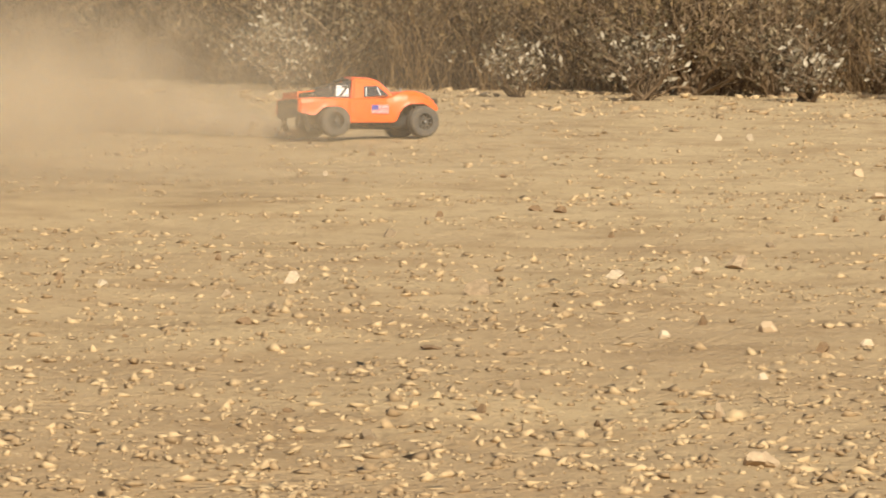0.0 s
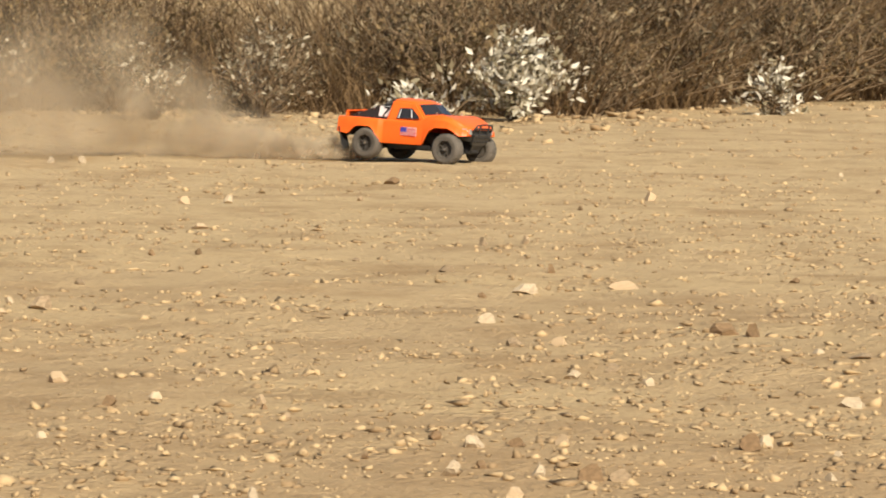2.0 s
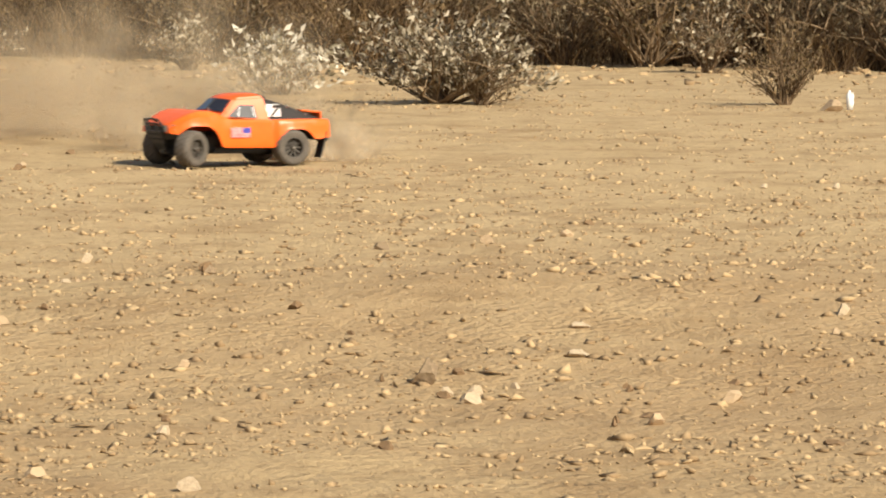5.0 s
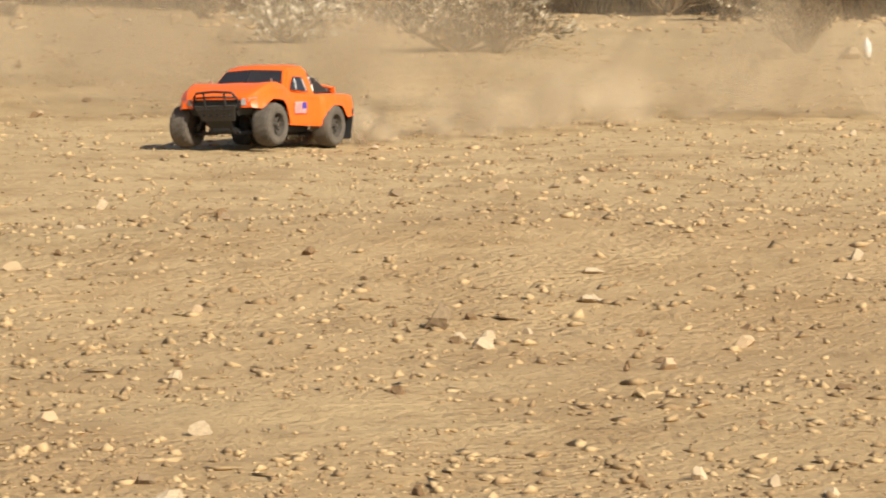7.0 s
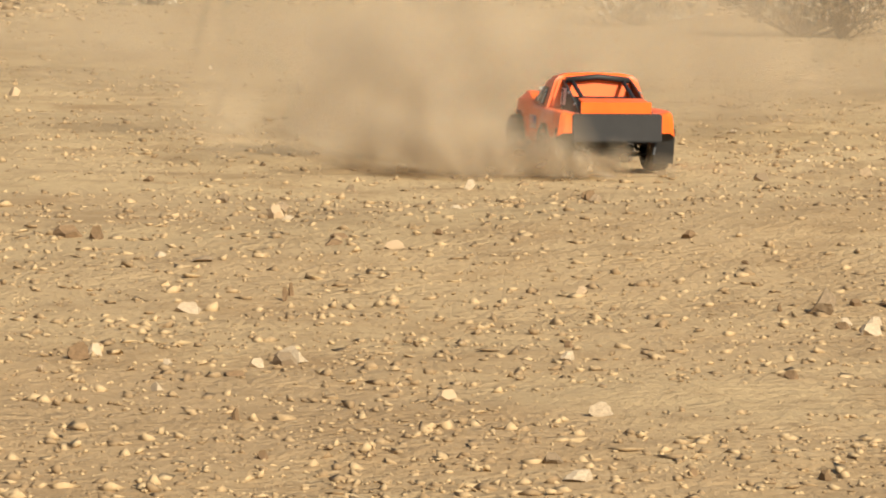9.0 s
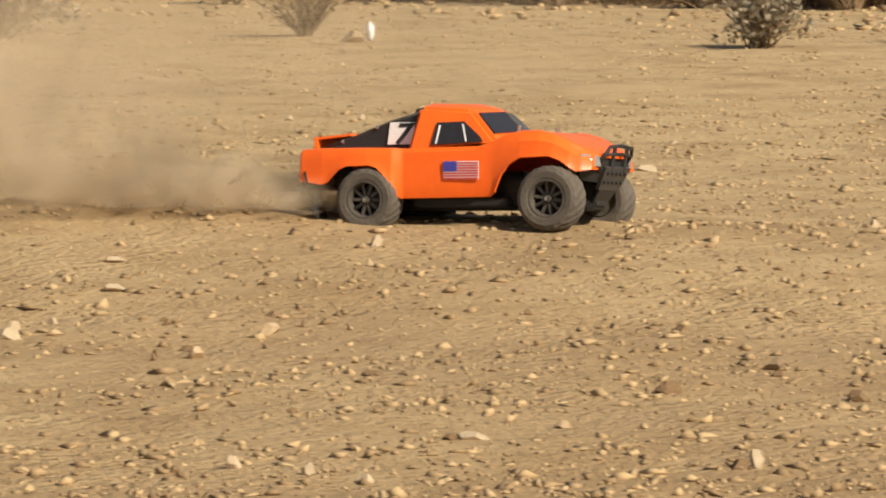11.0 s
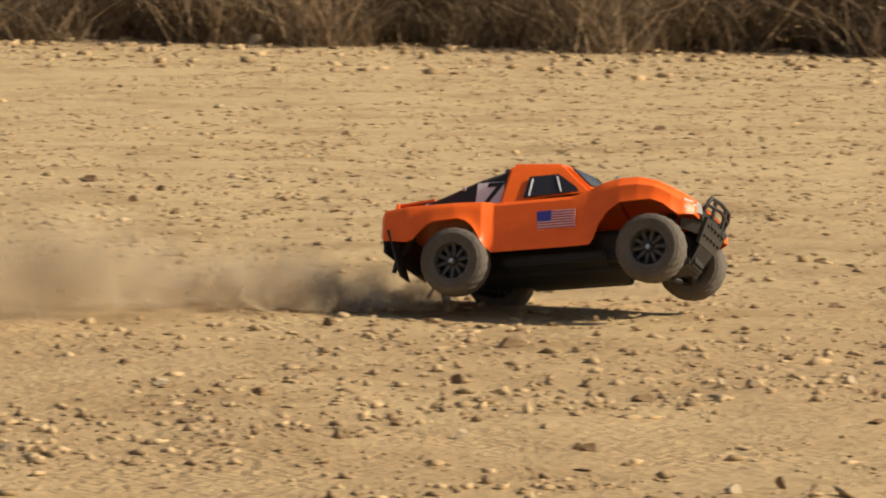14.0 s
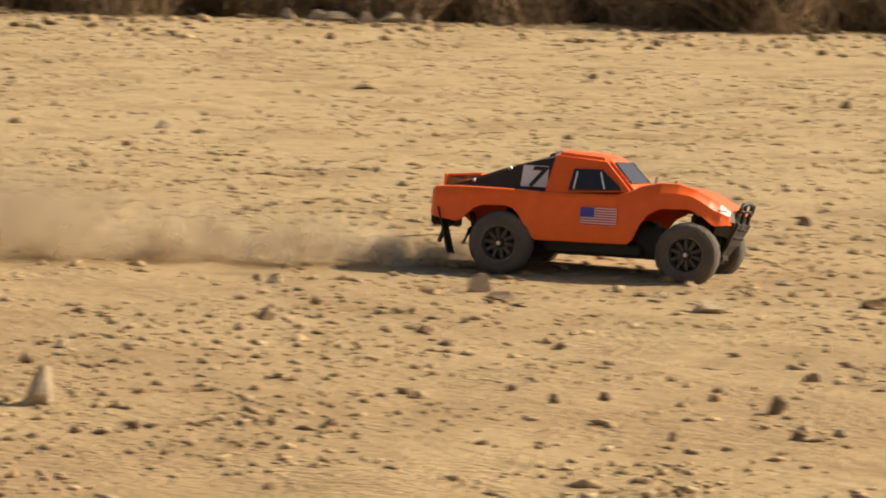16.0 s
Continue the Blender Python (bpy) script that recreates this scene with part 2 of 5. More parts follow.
def slab(bm, corners, thick):
    """A flat polygon given thickness along its normal."""
    vs = [bm.verts.new(c) for c in corners]
    f = bm.faces.new(vs)
    f.normal_update()
    n = f.normal.copy()
    ws = [bm.verts.new(Vector(c) + n * thick) for c in corners]
    bm.faces.new(ws)
    f.normal_flip()
    k = len(vs)
    for i in range(k):
        bm.faces.new((vs[i], vs[(i + 1) % k], ws[(i + 1) % k], ws[i]))


# ---- ground ----
def lump(x, y, cx, cy, sx, sy, hgt):
    return hgt * np.exp(-(((x - cx) / sx) ** 2 + ((y - cy) / sy) ** 2) / 2)


def waves(x, y):
    z = 0 * x
    rng = np.random.default_rng(5)
    for wavelength, amp in ((5.0, 0.0035), (2.1, 0.003), (0.9, 0.0035), (0.42, 0.0035), (0.21, 0.0025)):
        for _ in range(5):
            q, ph = rng.uniform(0, 2 * np.pi, 2)
            k = 2 * np.pi / wavelength * rng.uniform(0.75, 1.3)
            z = z + amp * 0.6 * np.sin(k * (x * np.cos(q) + y * np.sin(q)) + ph)
    return z


def ground_z(x, y):
    """Height of the ground: gentle waves and a low crest where the truck comes round."""
    z = waves(x, y) * 0.6
    z = z + lump(x, y, 1.25, 8.62, 0.9, 0.55, 0.10) + lump(x, y, 2.5, 7.8, 0.7, 0.45, 0.065)
    far = np.hypot(x, y)
    return z + np.clip(far - 30, 0, 400) * 0.12


def build_ground():
    fine_x, fine_y = np.arange(-7, 19, 0.07), np.arange(-1.5, 19.5, 0.07)

    def stretched(fine):
        steps = 0.07 * 1.22 ** np.arange(1, 42)
        grow = np.cumsum(steps)
        return np.r_[(fine[0] - grow)[::-1], fine, fine[-1] + grow]

    gx, gy = np.meshgrid(stretched(fine_x), stretched(fine_y), indexing="ij")
    gz = ground_z(gx, gy)
    verts = np.stack([gx, gy, gz], -1).reshape(-1, 3)
    idx = np.arange(gx.size).reshape(gx.shape)
    faces = np.stack([idx[:-1, :-1], idx[1:, :-1], idx[1:, 1:], idx[:-1, 1:]], -1).reshape(-1, 4)
    ob = arrays("ground", verts, faces, DIRT, smooth=True)
    tagged(ob, "dry tan dirt lot strewn with gravel and dust", "ground", kind="structure")


build_ground()


# ---- stones ----
def rock_mesh(name, seed, mat):
    """A broken angular stone about 1 wide and 1 high, its base at z = 0: a block with its corners struck off."""
    rng = random.Random(seed)
    bm = bmesh.new()
    bmesh.ops.create_cube(bm, size=1)
    for _ in range(9):
        n = Vector((rng.gauss(0, 1), rng.gauss(0, 1), rng.gauss(0.25, 0.9))).normalized()
        r = bmesh.ops.bisect_plane(bm, geom=list(bm.verts) + list(bm.edges) + list(bm.faces), plane_co=n * rng.uniform(0.30, 0.50), plane_no=n, clear_outer=True)
        bmesh.ops.holes_fill(bm, edges=[e for e in r["geom_cut"] if isinstance(e, bmesh.types.BMEdge)], sides=0)
    bmesh.ops.triangulate(bm, faces=list(bm.faces))
    bmesh.ops.subdivide_edges(bm, edges=list(bm.edges), cuts=1)
    for v in bm.verts:
        v.co += Vector((rng.gauss(0, 1), rng.gauss(0, 1), rng.gauss(0, 1))) * 0.016
    top = max(v.co.z for v in bm.verts)
    for v in bm.verts:
        shrink = 1 - 0.45 * max(0.0, (v.co.z + 0.3) / (top + 0.3))
        v.co.x, v.co.y = v.co.x * shrink + 0.12 * v.co.z, v.co.y * shrink
    lo = [min(v.co[k] for v in bm.verts) for k in range(3)]
    hi = [max(v.co[k] for v in bm.verts) for k in range(3)]
    for v in bm.verts:
        v.co = Vector(((v.co.x - (lo[0] + hi[0]) / 2) / (hi[0] - lo[0]), (v.co.y - (lo[1] + hi[1]) / 2) / (hi[1] - lo[1]), (v.co.z - lo[2]) / (hi[2] - lo[2])))
    bmesh.ops.recalc_face_normals(bm, faces=bm.faces)
    me = bpy.data.meshes.new(name)
    bm.to_mesh(me)
    bm.free()
    me.materials.append(mat)
    return me


ROCKS = {k: [rock_mesh(k, 10 * i + 3, m) for i in range(7)] for k, m in (("pale", ROCK_PALE), ("dark", ROCK_DARK), ("tan", ROCK_TAN))}


def rock(kind, x, y, width, height, turn, label, name="rock", pick=0):
    ob = new(name, ROCKS[kind][pick % 7])
    ob.location = (x, y, float(ground_z(np.array(x), np.array(y))) - height * 0.16)
    ob.scale = (width, width * 0.8, height * 1.2)
    ob.rotation_euler = (0.0, 0.0, turn - math.atan2(x, y))
    tagged(ob, label, "rock", "loose rocks on the dirt")
    return ob


STONE_WORDS = {
    "pale": "pale angular stone lying on the dry dirt",
    "dark": "dark brown jagged stone lying on the dry dirt",
    "tan": "dusty tan stone half sunk in the dirt",
}
STREWN = random.Random(3)
CHIPS = []


def strew(kind, rows):
    """Stones of one kind: x, y, width and height of each."""
    for x, y, w, hgt in rows:
        if w < 0.021:
            CHIPS.append((kind, x, y, w, hgt))
            continue
        rock(kind, x, y, w, hgt, STREWN.uniform(-0.5, 0.5), ("large " if w > 0.05 else "") + STONE_WORDS[kind], pick=STREWN.randrange(7))


# from one end of the lot to the other
strew("pale", [
    (-2.27, 8.49, 0.032, 0.022), (-1.72, 8.80, 0.039, 0.015), (-1.39, 7.46, 0.019, 0.013), (-1.63, 9.32, 0.016, 0.014), (-2.75, 16.35, 0.031, 0.024), (-1.12, 6.72, 0.017, 0.010),
    (-2.62, 16.23, 0.028, 0.024), (-1.05, 7.32, 0.020, 0.011), (-0.79, 5.91, 0.016, 0.015), (-1.77, 13.68, 0.034, 0.024), (-0.74, 6.05, 0.018, 0.016), (-0.52, 6.35, 0.023, 0.019),
    (-0.52, 6.71, 0.028, 0.018), (-0.67, 8.99, 0.035, 0.020), (-0.66, 9.92, 0.055, 0.020), (-0.41, 6.40, 0.022, 0.019), (-0.45, 7.89, 0.027, 0.014), (-0.32, 7.75, 0.019, 0.013),
    (-0.12, 6.78, 0.018, 0.017), (-0.05, 8.19, 0.022, 0.008), (-0.02, 6.70, 0.015, 0.010), (-0.00, 7.45, 0.041, 0.016),
])
strew("pale", [
    (0.10, 6.73, 0.021, 0.013), (0.17, 8.81, 0.022, 0.009), (0.15, 6.79, 0.038, 0.022), (0.92, 16.87, 0.050, 0.041), (0.58, 10.34, 0.028, 0.020), (0.53, 6.83, 0.022, 0.013),
    (0.45, 5.58, 0.036, 0.012), (0.52, 6.14, 0.030, 0.017), (1.41, 12.77, 0.032, 0.013), (1.46, 11.57, 0.020, 0.009), (0.98, 7.30, 0.018, 0.013), (1.00, 7.19, 0.032, 0.018),
    (1.02, 7.30, 0.022, 0.013), (1.09, 7.36, 0.016, 0.011), (1.22, 7.61, 0.034, 0.011), (1.27, 7.92, 0.039, 0.010), (1.06, 5.70, 0.017, 0.016), (2.63, 13.38, 0.027, 0.013),
    (1.13, 5.61, 0.014, 0.013), (2.84, 13.39, 0.024, 0.017), (1.18, 5.54, 0.019, 0.010), (1.71, 7.93, 0.022, 0.016),
])
strew("pale", [
    (2.83, 12.28, 0.025, 0.019), (1.38, 5.86, 0.041, 0.009), (2.99, 10.89, 0.055, 0.014), (1.65, 5.57, 0.020, 0.020), (2.80, 8.62, 0.022, 0.020), (1.96, 5.53, 0.050, 0.010),
    (2.79, 7.70, 0.018, 0.014), (1.94, 5.32, 0.025, 0.017), (2.34, 6.25, 0.021, 0.015), (2.07, 5.42, 0.019, 0.016), (2.17, 5.54, 0.032, 0.029), (2.15, 5.38, 0.020, 0.010),
    (2.58, 6.15, 0.023, 0.021), (2.37, 5.50, 0.024, 0.013), (3.67, 8.18, 0.024, 0.011), (2.70, 5.43, 0.022, 0.016), (3.28, 6.45, 0.018, 0.016), (2.79, 5.29, 0.018, 0.010),
    (2.60, 4.86, 0.020, 0.012), (3.31, 6.18, 0.012, 0.016), (3.11, 5.45, 0.026, 0.015), (3.80, 6.27, 0.014, 0.014),
])
strew("pale", [
    (8.29, 12.85, 0.055, 0.045), (8.02, 12.43, 0.033, 0.040), (3.14, 4.81, 0.014, 0.010), (3.06, 4.61, 0.029, 0.014), (4.09, 6.12, 0.016, 0.014), (3.25, 4.70, 0.017, 0.011),
    (4.46, 6.44, 0.017, 0.013), (3.52, 5.04, 0.029, 0.014), (3.46, 4.87, 0.013, 0.016), (4.54, 6.25, 0.047, 0.008), (3.52, 4.77, 0.025, 0.022), (4.25, 5.55, 0.033, 0.014),
    (8.30, 10.02, 0.080, 0.019), (3.73, 4.28, 0.014, 0.011), (4.27, 4.34, 0.022, 0.007), (4.01, 3.99, 0.013, 0.011), (5.03, 4.92, 0.026, 0.009),
    (4.43, 4.22, 0.018, 0.011), (5.14, 4.61, 0.025, 0.008), (11.88, 10.46, 0.031, 0.016), (4.93, 3.91, 0.020, 0.011),
])
strew("pale", [
    (5.67, 4.03, 0.017, 0.014), (4.70, 3.33, 0.020, 0.011), (5.89, 3.96, 0.017, 0.012), (6.58, 3.64, 0.042, 0.013), (5.65, 3.09, 0.032, 0.009), (5.23, 2.73, 0.010, 0.019),
    (8.44, 3.92, 0.034, 0.027), (9.90, 4.10, 0.026, 0.018), (6.31, 1.90, 0.049, 0.010), (6.79, 1.95, 0.024, 0.014), (10.52, 2.73, 0.013, 0.019), (6.20, 1.55, 0.041, 0.049),
    (12.74, 2.85, 0.042, 0.022), (8.08, 1.62, 0.022, 0.018), (8.10, 1.27, 0.040, 0.030), (8.23, 0.98, 0.026, 0.008), (7.86, 0.86, 0.058, 0.019), (8.48, 0.79, 0.027, 0.008),
    (6.31, 0.53, 0.019, 0.009),
])
strew("tan", [
    (-1.48, 5.82, 0.022, 0.012), (-2.50, 10.25, 0.032, 0.018), (-1.89, 8.37, 0.051, 0.029), (-1.41, 6.40, 0.014, 0.019), (-1.67, 8.60, 0.027, 0.011), (-1.62, 8.74, 0.022, 0.013),
    (-1.09, 6.15, 0.012, 0.020), (-1.61, 9.10, 0.032, 0.014), (-0.95, 5.58, 0.042, 0.017), (-1.55, 9.21, 0.046, 0.025), (-1.25, 7.63, 0.032, 0.017), (-1.60, 9.98, 0.022, 0.012),
    (-1.89, 13.59, 0.034, 0.024), (-1.66, 12.27, 0.046, 0.015), (-1.04, 7.81, 0.023, 0.010), (-0.89, 7.33, 0.015, 0.018), (-0.88, 10.59, 0.034, 0.016), (-0.88, 11.65, 0.020, 0.020),
    (-0.42, 6.08, 0.028, 0.019), (-0.58, 8.42, 0.031, 0.015), (-0.78, 11.74, 0.020, 0.023), (-0.40, 6.77, 0.020, 0.015),
])
strew("tan", [
    (-0.50, 8.42, 0.027, 0.015), (-0.39, 8.00, 0.030, 0.014), (-0.30, 6.38, 0.028, 0.017), (-0.47, 10.26, 0.063, 0.018), (-0.57, 14.29, 0.035, 0.025), (0.02, 8.08, 0.040, 0.008),
    (0.05, 9.85, 0.030, 0.020), (0.15, 8.92, 0.031, 0.024), (0.16, 9.47, 0.040, 0.021), (0.29, 14.85, 0.022, 0.033), (0.29, 14.59, 0.025, 0.036), (0.14, 6.76, 0.035, 0.018),
    (0.57, 14.75, 0.044, 0.018), (0.34, 8.16, 0.034, 0.014), (0.34, 6.36, 0.027, 0.014), (0.43, 5.72, 0.024, 0.013), (0.61, 7.63, 0.021, 0.013), (0.79, 9.67, 0.035, 0.024),
    (1.26, 10.81, 0.035, 0.019), (0.96, 7.42, 0.042, 0.039), (1.52, 10.96, 0.030, 0.019), (1.65, 11.03, 0.027, 0.011),
])
strew("tan", [
    (1.74, 11.20, 0.033, 0.014), (1.22, 6.86, 0.026, 0.015), (1.39, 7.20, 0.031, 0.016), (1.52, 5.97, 0.018, 0.008), (1.96, 6.52, 0.028, 0.017), (2.02, 5.58, 0.051, 0.061),
    (3.88, 9.52, 0.070, 0.035), (4.68, 10.58, 0.065, 0.035), (4.54, 10.25, 0.063, 0.036), (5.43, 12.25, 0.023, 0.020), (4.13, 7.75, 0.060, 0.028), (8.86, 13.92, 0.036, 0.041),
    (8.11, 12.56, 0.048, 0.033), (7.20, 11.03, 0.026, 0.019), (4.77, 7.02, 0.031, 0.025), (3.80, 4.81, 0.045, 0.020), (4.88, 5.47, 0.023, 0.016), (3.90, 4.10, 0.021, 0.014),
    (9.84, 9.93, 0.024, 0.014), (4.43, 4.04, 0.016, 0.007), (6.73, 5.21, 0.029, 0.015), (5.08, 3.88, 0.024, 0.009),
])
strew("tan", [
    (5.66, 3.97, 0.020, 0.012), (5.75, 2.75, 0.038, 0.020), (7.60, 3.29, 0.024, 0.012), (6.07, 2.50, 0.031, 0.015), (6.92, 2.02, 0.021, 0.021), (12.53, 3.42, 0.019, 0.022),
    (6.88, 1.69, 0.026, 0.012), (7.99, 1.22, 0.050, 0.014),
])
# some of these stand in for the shaded left faces of paler stones
strew("dark", [
    (-2.62, 9.25, 0.014, 0.014), (-2.09, 7.48, 0.029, 0.010), (-1.65, 6.08, 0.017, 0.006), (-1.70, 7.14, 0.036, 0.005), (-2.58, 11.11, 0.020, 0.014), (-2.38, 11.28, 0.035, 0.014),
    (-2.30, 11.20, 0.034, 0.014), (-2.00, 10.27, 0.018, 0.012), (-1.16, 5.99, 0.015, 0.004), (-1.11, 7.26, 0.023, 0.016), (-1.60, 11.00, 0.016, 0.016), (-1.49, 10.99, 0.016, 0.014),
    (-0.88, 7.29, 0.013, 0.009), (-1.45, 15.27, 0.050, 0.025), (-0.58, 6.79, 0.020, 0.013), (-0.49, 6.48, 0.016, 0.011), (-0.46, 6.74, 0.023, 0.012), (-0.65, 10.65, 0.018, 0.021),
    (-0.75, 13.67, 0.017, 0.013), (-0.34, 6.38, 0.035, 0.024), (-0.22, 8.65, 0.053, 0.021), (-0.17, 8.61, 0.025, 0.025),
])
strew("dark", [
    (-0.14, 6.74, 0.031, 0.023), (-0.11, 10.51, 0.023, 0.013), (0.12, 15.00, 0.015, 0.011), (0.07, 6.61, 0.028, 0.008), (0.07, 6.09, 0.010, 0.013), (0.10, 5.72, 0.013, 0.011),
    (0.15, 7.61, 0.011, 0.021), (0.16, 7.66, 0.009, 0.019), (0.40, 14.19, 0.024, 0.014), (0.24, 8.27, 0.033, 0.010), (0.25, 8.35, 0.031, 0.008), (0.61, 18.69, 0.032, 0.032),
    (0.55, 14.34, 0.035, 0.018), (0.76, 15.68, 0.035, 0.015), (0.42, 8.29, 0.014, 0.010), (1.21, 19.14, 0.019, 0.014), (0.82, 10.15, 0.030, 0.018), (0.82, 10.11, 0.025, 0.020),
    (0.65, 7.52, 0.013, 0.006), (0.83, 8.18, 0.022, 0.014), (0.58, 5.62, 0.011, 0.008), (0.90, 7.46, 0.011, 0.013),
])
strew("dark", [
    (0.81, 6.60, 0.021, 0.011), (0.73, 5.62, 0.015, 0.013), (0.97, 7.28, 0.022, 0.011), (1.02, 7.49, 0.020, 0.009), (1.86, 11.66, 0.026, 0.012), (1.16, 6.86, 0.010, 0.010),
    (1.17, 6.90, 0.010, 0.010), (1.25, 7.28, 0.015, 0.011), (1.25, 7.31, 0.011, 0.009), (0.99, 5.68, 0.011, 0.008), (0.99, 5.64, 0.011, 0.006), (1.24, 7.03, 0.035, 0.009),
    (1.42, 7.34, 0.020, 0.007), (1.45, 7.25, 0.007, 0.013), (1.42, 6.61, 0.033, 0.008), (1.35, 5.85, 0.019, 0.007), (1.79, 7.22, 0.020, 0.007), (2.12, 7.85, 0.020, 0.008),
    (1.75, 6.31, 0.035, 0.016), (1.98, 7.05, 0.020, 0.009), (1.63, 5.57, 0.024, 0.010), (1.95, 6.46, 0.023, 0.008),
])
strew("dark", [
    (1.87, 6.01, 0.011, 0.006), (1.98, 6.21, 0.030, 0.014), (2.72, 8.45, 0.026, 0.017), (2.06, 6.26, 0.011, 0.010), (2.22, 6.18, 0.018, 0.008), (2.32, 6.00, 0.036, 0.016),
    (2.82, 7.01, 0.026, 0.007), (2.18, 5.27, 0.015, 0.014), (8.34, 19.69, 0.042, 0.026), (8.96, 20.78, 0.167, 0.028), (2.53, 5.75, 0.017, 0.012), (3.41, 7.67, 0.021, 0.010),
    (3.14, 6.91, 0.041, 0.015), (2.86, 6.15, 0.023, 0.010), (3.07, 6.51, 0.025, 0.012), (5.03, 10.08, 0.028, 0.014), (3.31, 6.59, 0.016, 0.016), (3.50, 6.77, 0.036, 0.024),
    (6.30, 12.12, 0.023, 0.017), (5.68, 10.89, 0.012, 0.009), (3.54, 6.73, 0.022, 0.017), (3.32, 6.17, 0.014, 0.012),
])
strew("dark", [
    (2.71, 4.90, 0.018, 0.021), (8.74, 15.58, 0.050, 0.026), (3.36, 5.78, 0.015, 0.013), (3.79, 6.44, 0.017, 0.007), (3.42, 5.77, 0.054, 0.025), (3.49, 5.75, 0.015, 0.012),
    (3.24, 5.33, 0.015, 0.009), (3.64, 5.66, 0.015, 0.008), (4.08, 6.14, 0.022, 0.018), (3.85, 5.70, 0.020, 0.007), (3.71, 5.47, 0.033, 0.010), (3.15, 4.60, 0.014, 0.007),
    (4.16, 6.05, 0.014, 0.011), (10.27, 14.85, 0.027, 0.018), (7.59, 10.96, 0.026, 0.016), (3.39, 4.84, 0.022, 0.019), (3.79, 5.37, 0.019, 0.010), (9.54, 12.16, 0.045, 0.026),
    (4.67, 5.94, 0.019, 0.011), (7.34, 9.29, 0.049, 0.032), (4.95, 5.93, 0.021, 0.011), (3.80, 4.31, 0.025, 0.011),
])
strew("dark", [
    (4.42, 4.92, 0.010, 0.010), (3.72, 4.14, 0.015, 0.007), (8.15, 9.06, 0.024, 0.015), (11.77, 12.90, 0.043, 0.017), (11.87, 13.01, 0.052, 0.017), (4.97, 5.43, 0.031, 0.011),
    (4.57, 4.86, 0.041, 0.008), (10.45, 10.99, 0.030, 0.015), (4.33, 4.32, 0.017, 0.011), (4.76, 4.68, 0.026, 0.021), (5.18, 5.04, 0.021, 0.011), (8.79, 8.49, 0.018, 0.012),
    (8.58, 7.96, 0.046, 0.017), (8.16, 7.43, 0.022, 0.014), (8.41, 7.57, 0.022, 0.014), (7.89, 7.06, 0.021, 0.013), (4.83, 4.28, 0.032, 0.006), (6.04, 5.06, 0.019, 0.012),
    (10.88, 9.07, 0.024, 0.014), (5.48, 4.35, 0.021, 0.012), (5.95, 4.62, 0.043, 0.015), (13.80, 10.57, 0.030, 0.013),
])
strew("dark", [
    (4.96, 3.73, 0.023, 0.011), (5.47, 4.02, 0.033, 0.010), (11.86, 8.63, 0.040, 0.014), (4.77, 3.31, 0.014, 0.013), (7.73, 5.25, 0.028, 0.009), (5.47, 3.64, 0.023, 0.006),
    (5.76, 3.83, 0.010, 0.010), (6.00, 3.91, 0.016, 0.018), (6.01, 3.88, 0.012, 0.011), (7.47, 4.79, 0.033, 0.011), (10.62, 6.81, 0.022, 0.012), (5.48, 3.36, 0.028, 0.013),
    (8.23, 4.79, 0.035, 0.021), (9.05, 5.18, 0.031, 0.013), (8.43, 4.82, 0.017, 0.010), (5.23, 2.96, 0.028, 0.009), (8.96, 5.03, 0.033, 0.015), (6.87, 3.85, 0.014, 0.008),
    (9.50, 5.26, 0.021, 0.008), (5.63, 3.11, 0.019, 0.022), (6.11, 3.36, 0.014, 0.009), (6.19, 3.34, 0.024, 0.009),
])
strew("dark", [
    (5.37, 2.73, 0.019, 0.015), (11.23, 5.64, 0.046, 0.019), (6.01, 2.96, 0.033, 0.010), (7.28, 3.54, 0.032, 0.018), (11.29, 5.36, 0.043, 0.025), (6.48, 3.03, 0.035, 0.018),
    (5.48, 2.45, 0.029, 0.012), (6.08, 2.66, 0.023, 0.015), (11.32, 4.35, 0.018, 0.012), (10.81, 4.02, 0.026, 0.011), (7.81, 2.88, 0.032, 0.020), (6.56, 2.31, 0.014, 0.010),
    (6.13, 1.98, 0.021, 0.009), (6.44, 2.07, 0.013, 0.012), (6.06, 1.83, 0.034, 0.016), (12.78, 3.78, 0.023, 0.013), (7.80, 2.29, 0.016, 0.010), (6.83, 1.83, 0.017, 0.014),
    (6.15, 1.62, 0.020, 0.017), (12.66, 3.25, 0.029, 0.016), (11.86, 2.75, 0.024, 0.012), (20.47, 4.73, 0.031, 0.021),
])
strew("dark", [
    (12.51, 2.70, 0.031, 0.009), (8.14, 1.66, 0.020, 0.012), (5.49, 1.11, 0.015, 0.008), (7.43, 1.50, 0.034, 0.013), (6.11, 1.23, 0.012, 0.014), (6.13, 1.16, 0.018, 0.011),
    (15.60, 2.81, 0.070, 0.016), (10.81, 1.86, 0.022, 0.011), (7.40, 1.25, 0.026, 0.011), (6.46, 0.92, 0.014, 0.011), (7.25, 1.02, 0.023, 0.011), (12.93, 1.76, 0.029, 0.013),
    (6.53, 0.86, 0.019, 0.011), (17.14, 2.23, 0.030, 0.021), (8.21, 1.01, 0.024, 0.008), (6.17, 0.73, 0.011, 0.011), (6.51, 0.63, 0.027, 0.022), (6.24, 0.58, 0.023, 0.012),
    (6.96, 0.62, 0.022, 0.014), (10.13, 0.89, 0.032, 0.017), (22.36, 1.84, 0.039, 0.033), (15.46, 1.19, 0.034, 0.023),
])
strew("dark", [
    (8.09, 0.61, 0.044, 0.016),
])


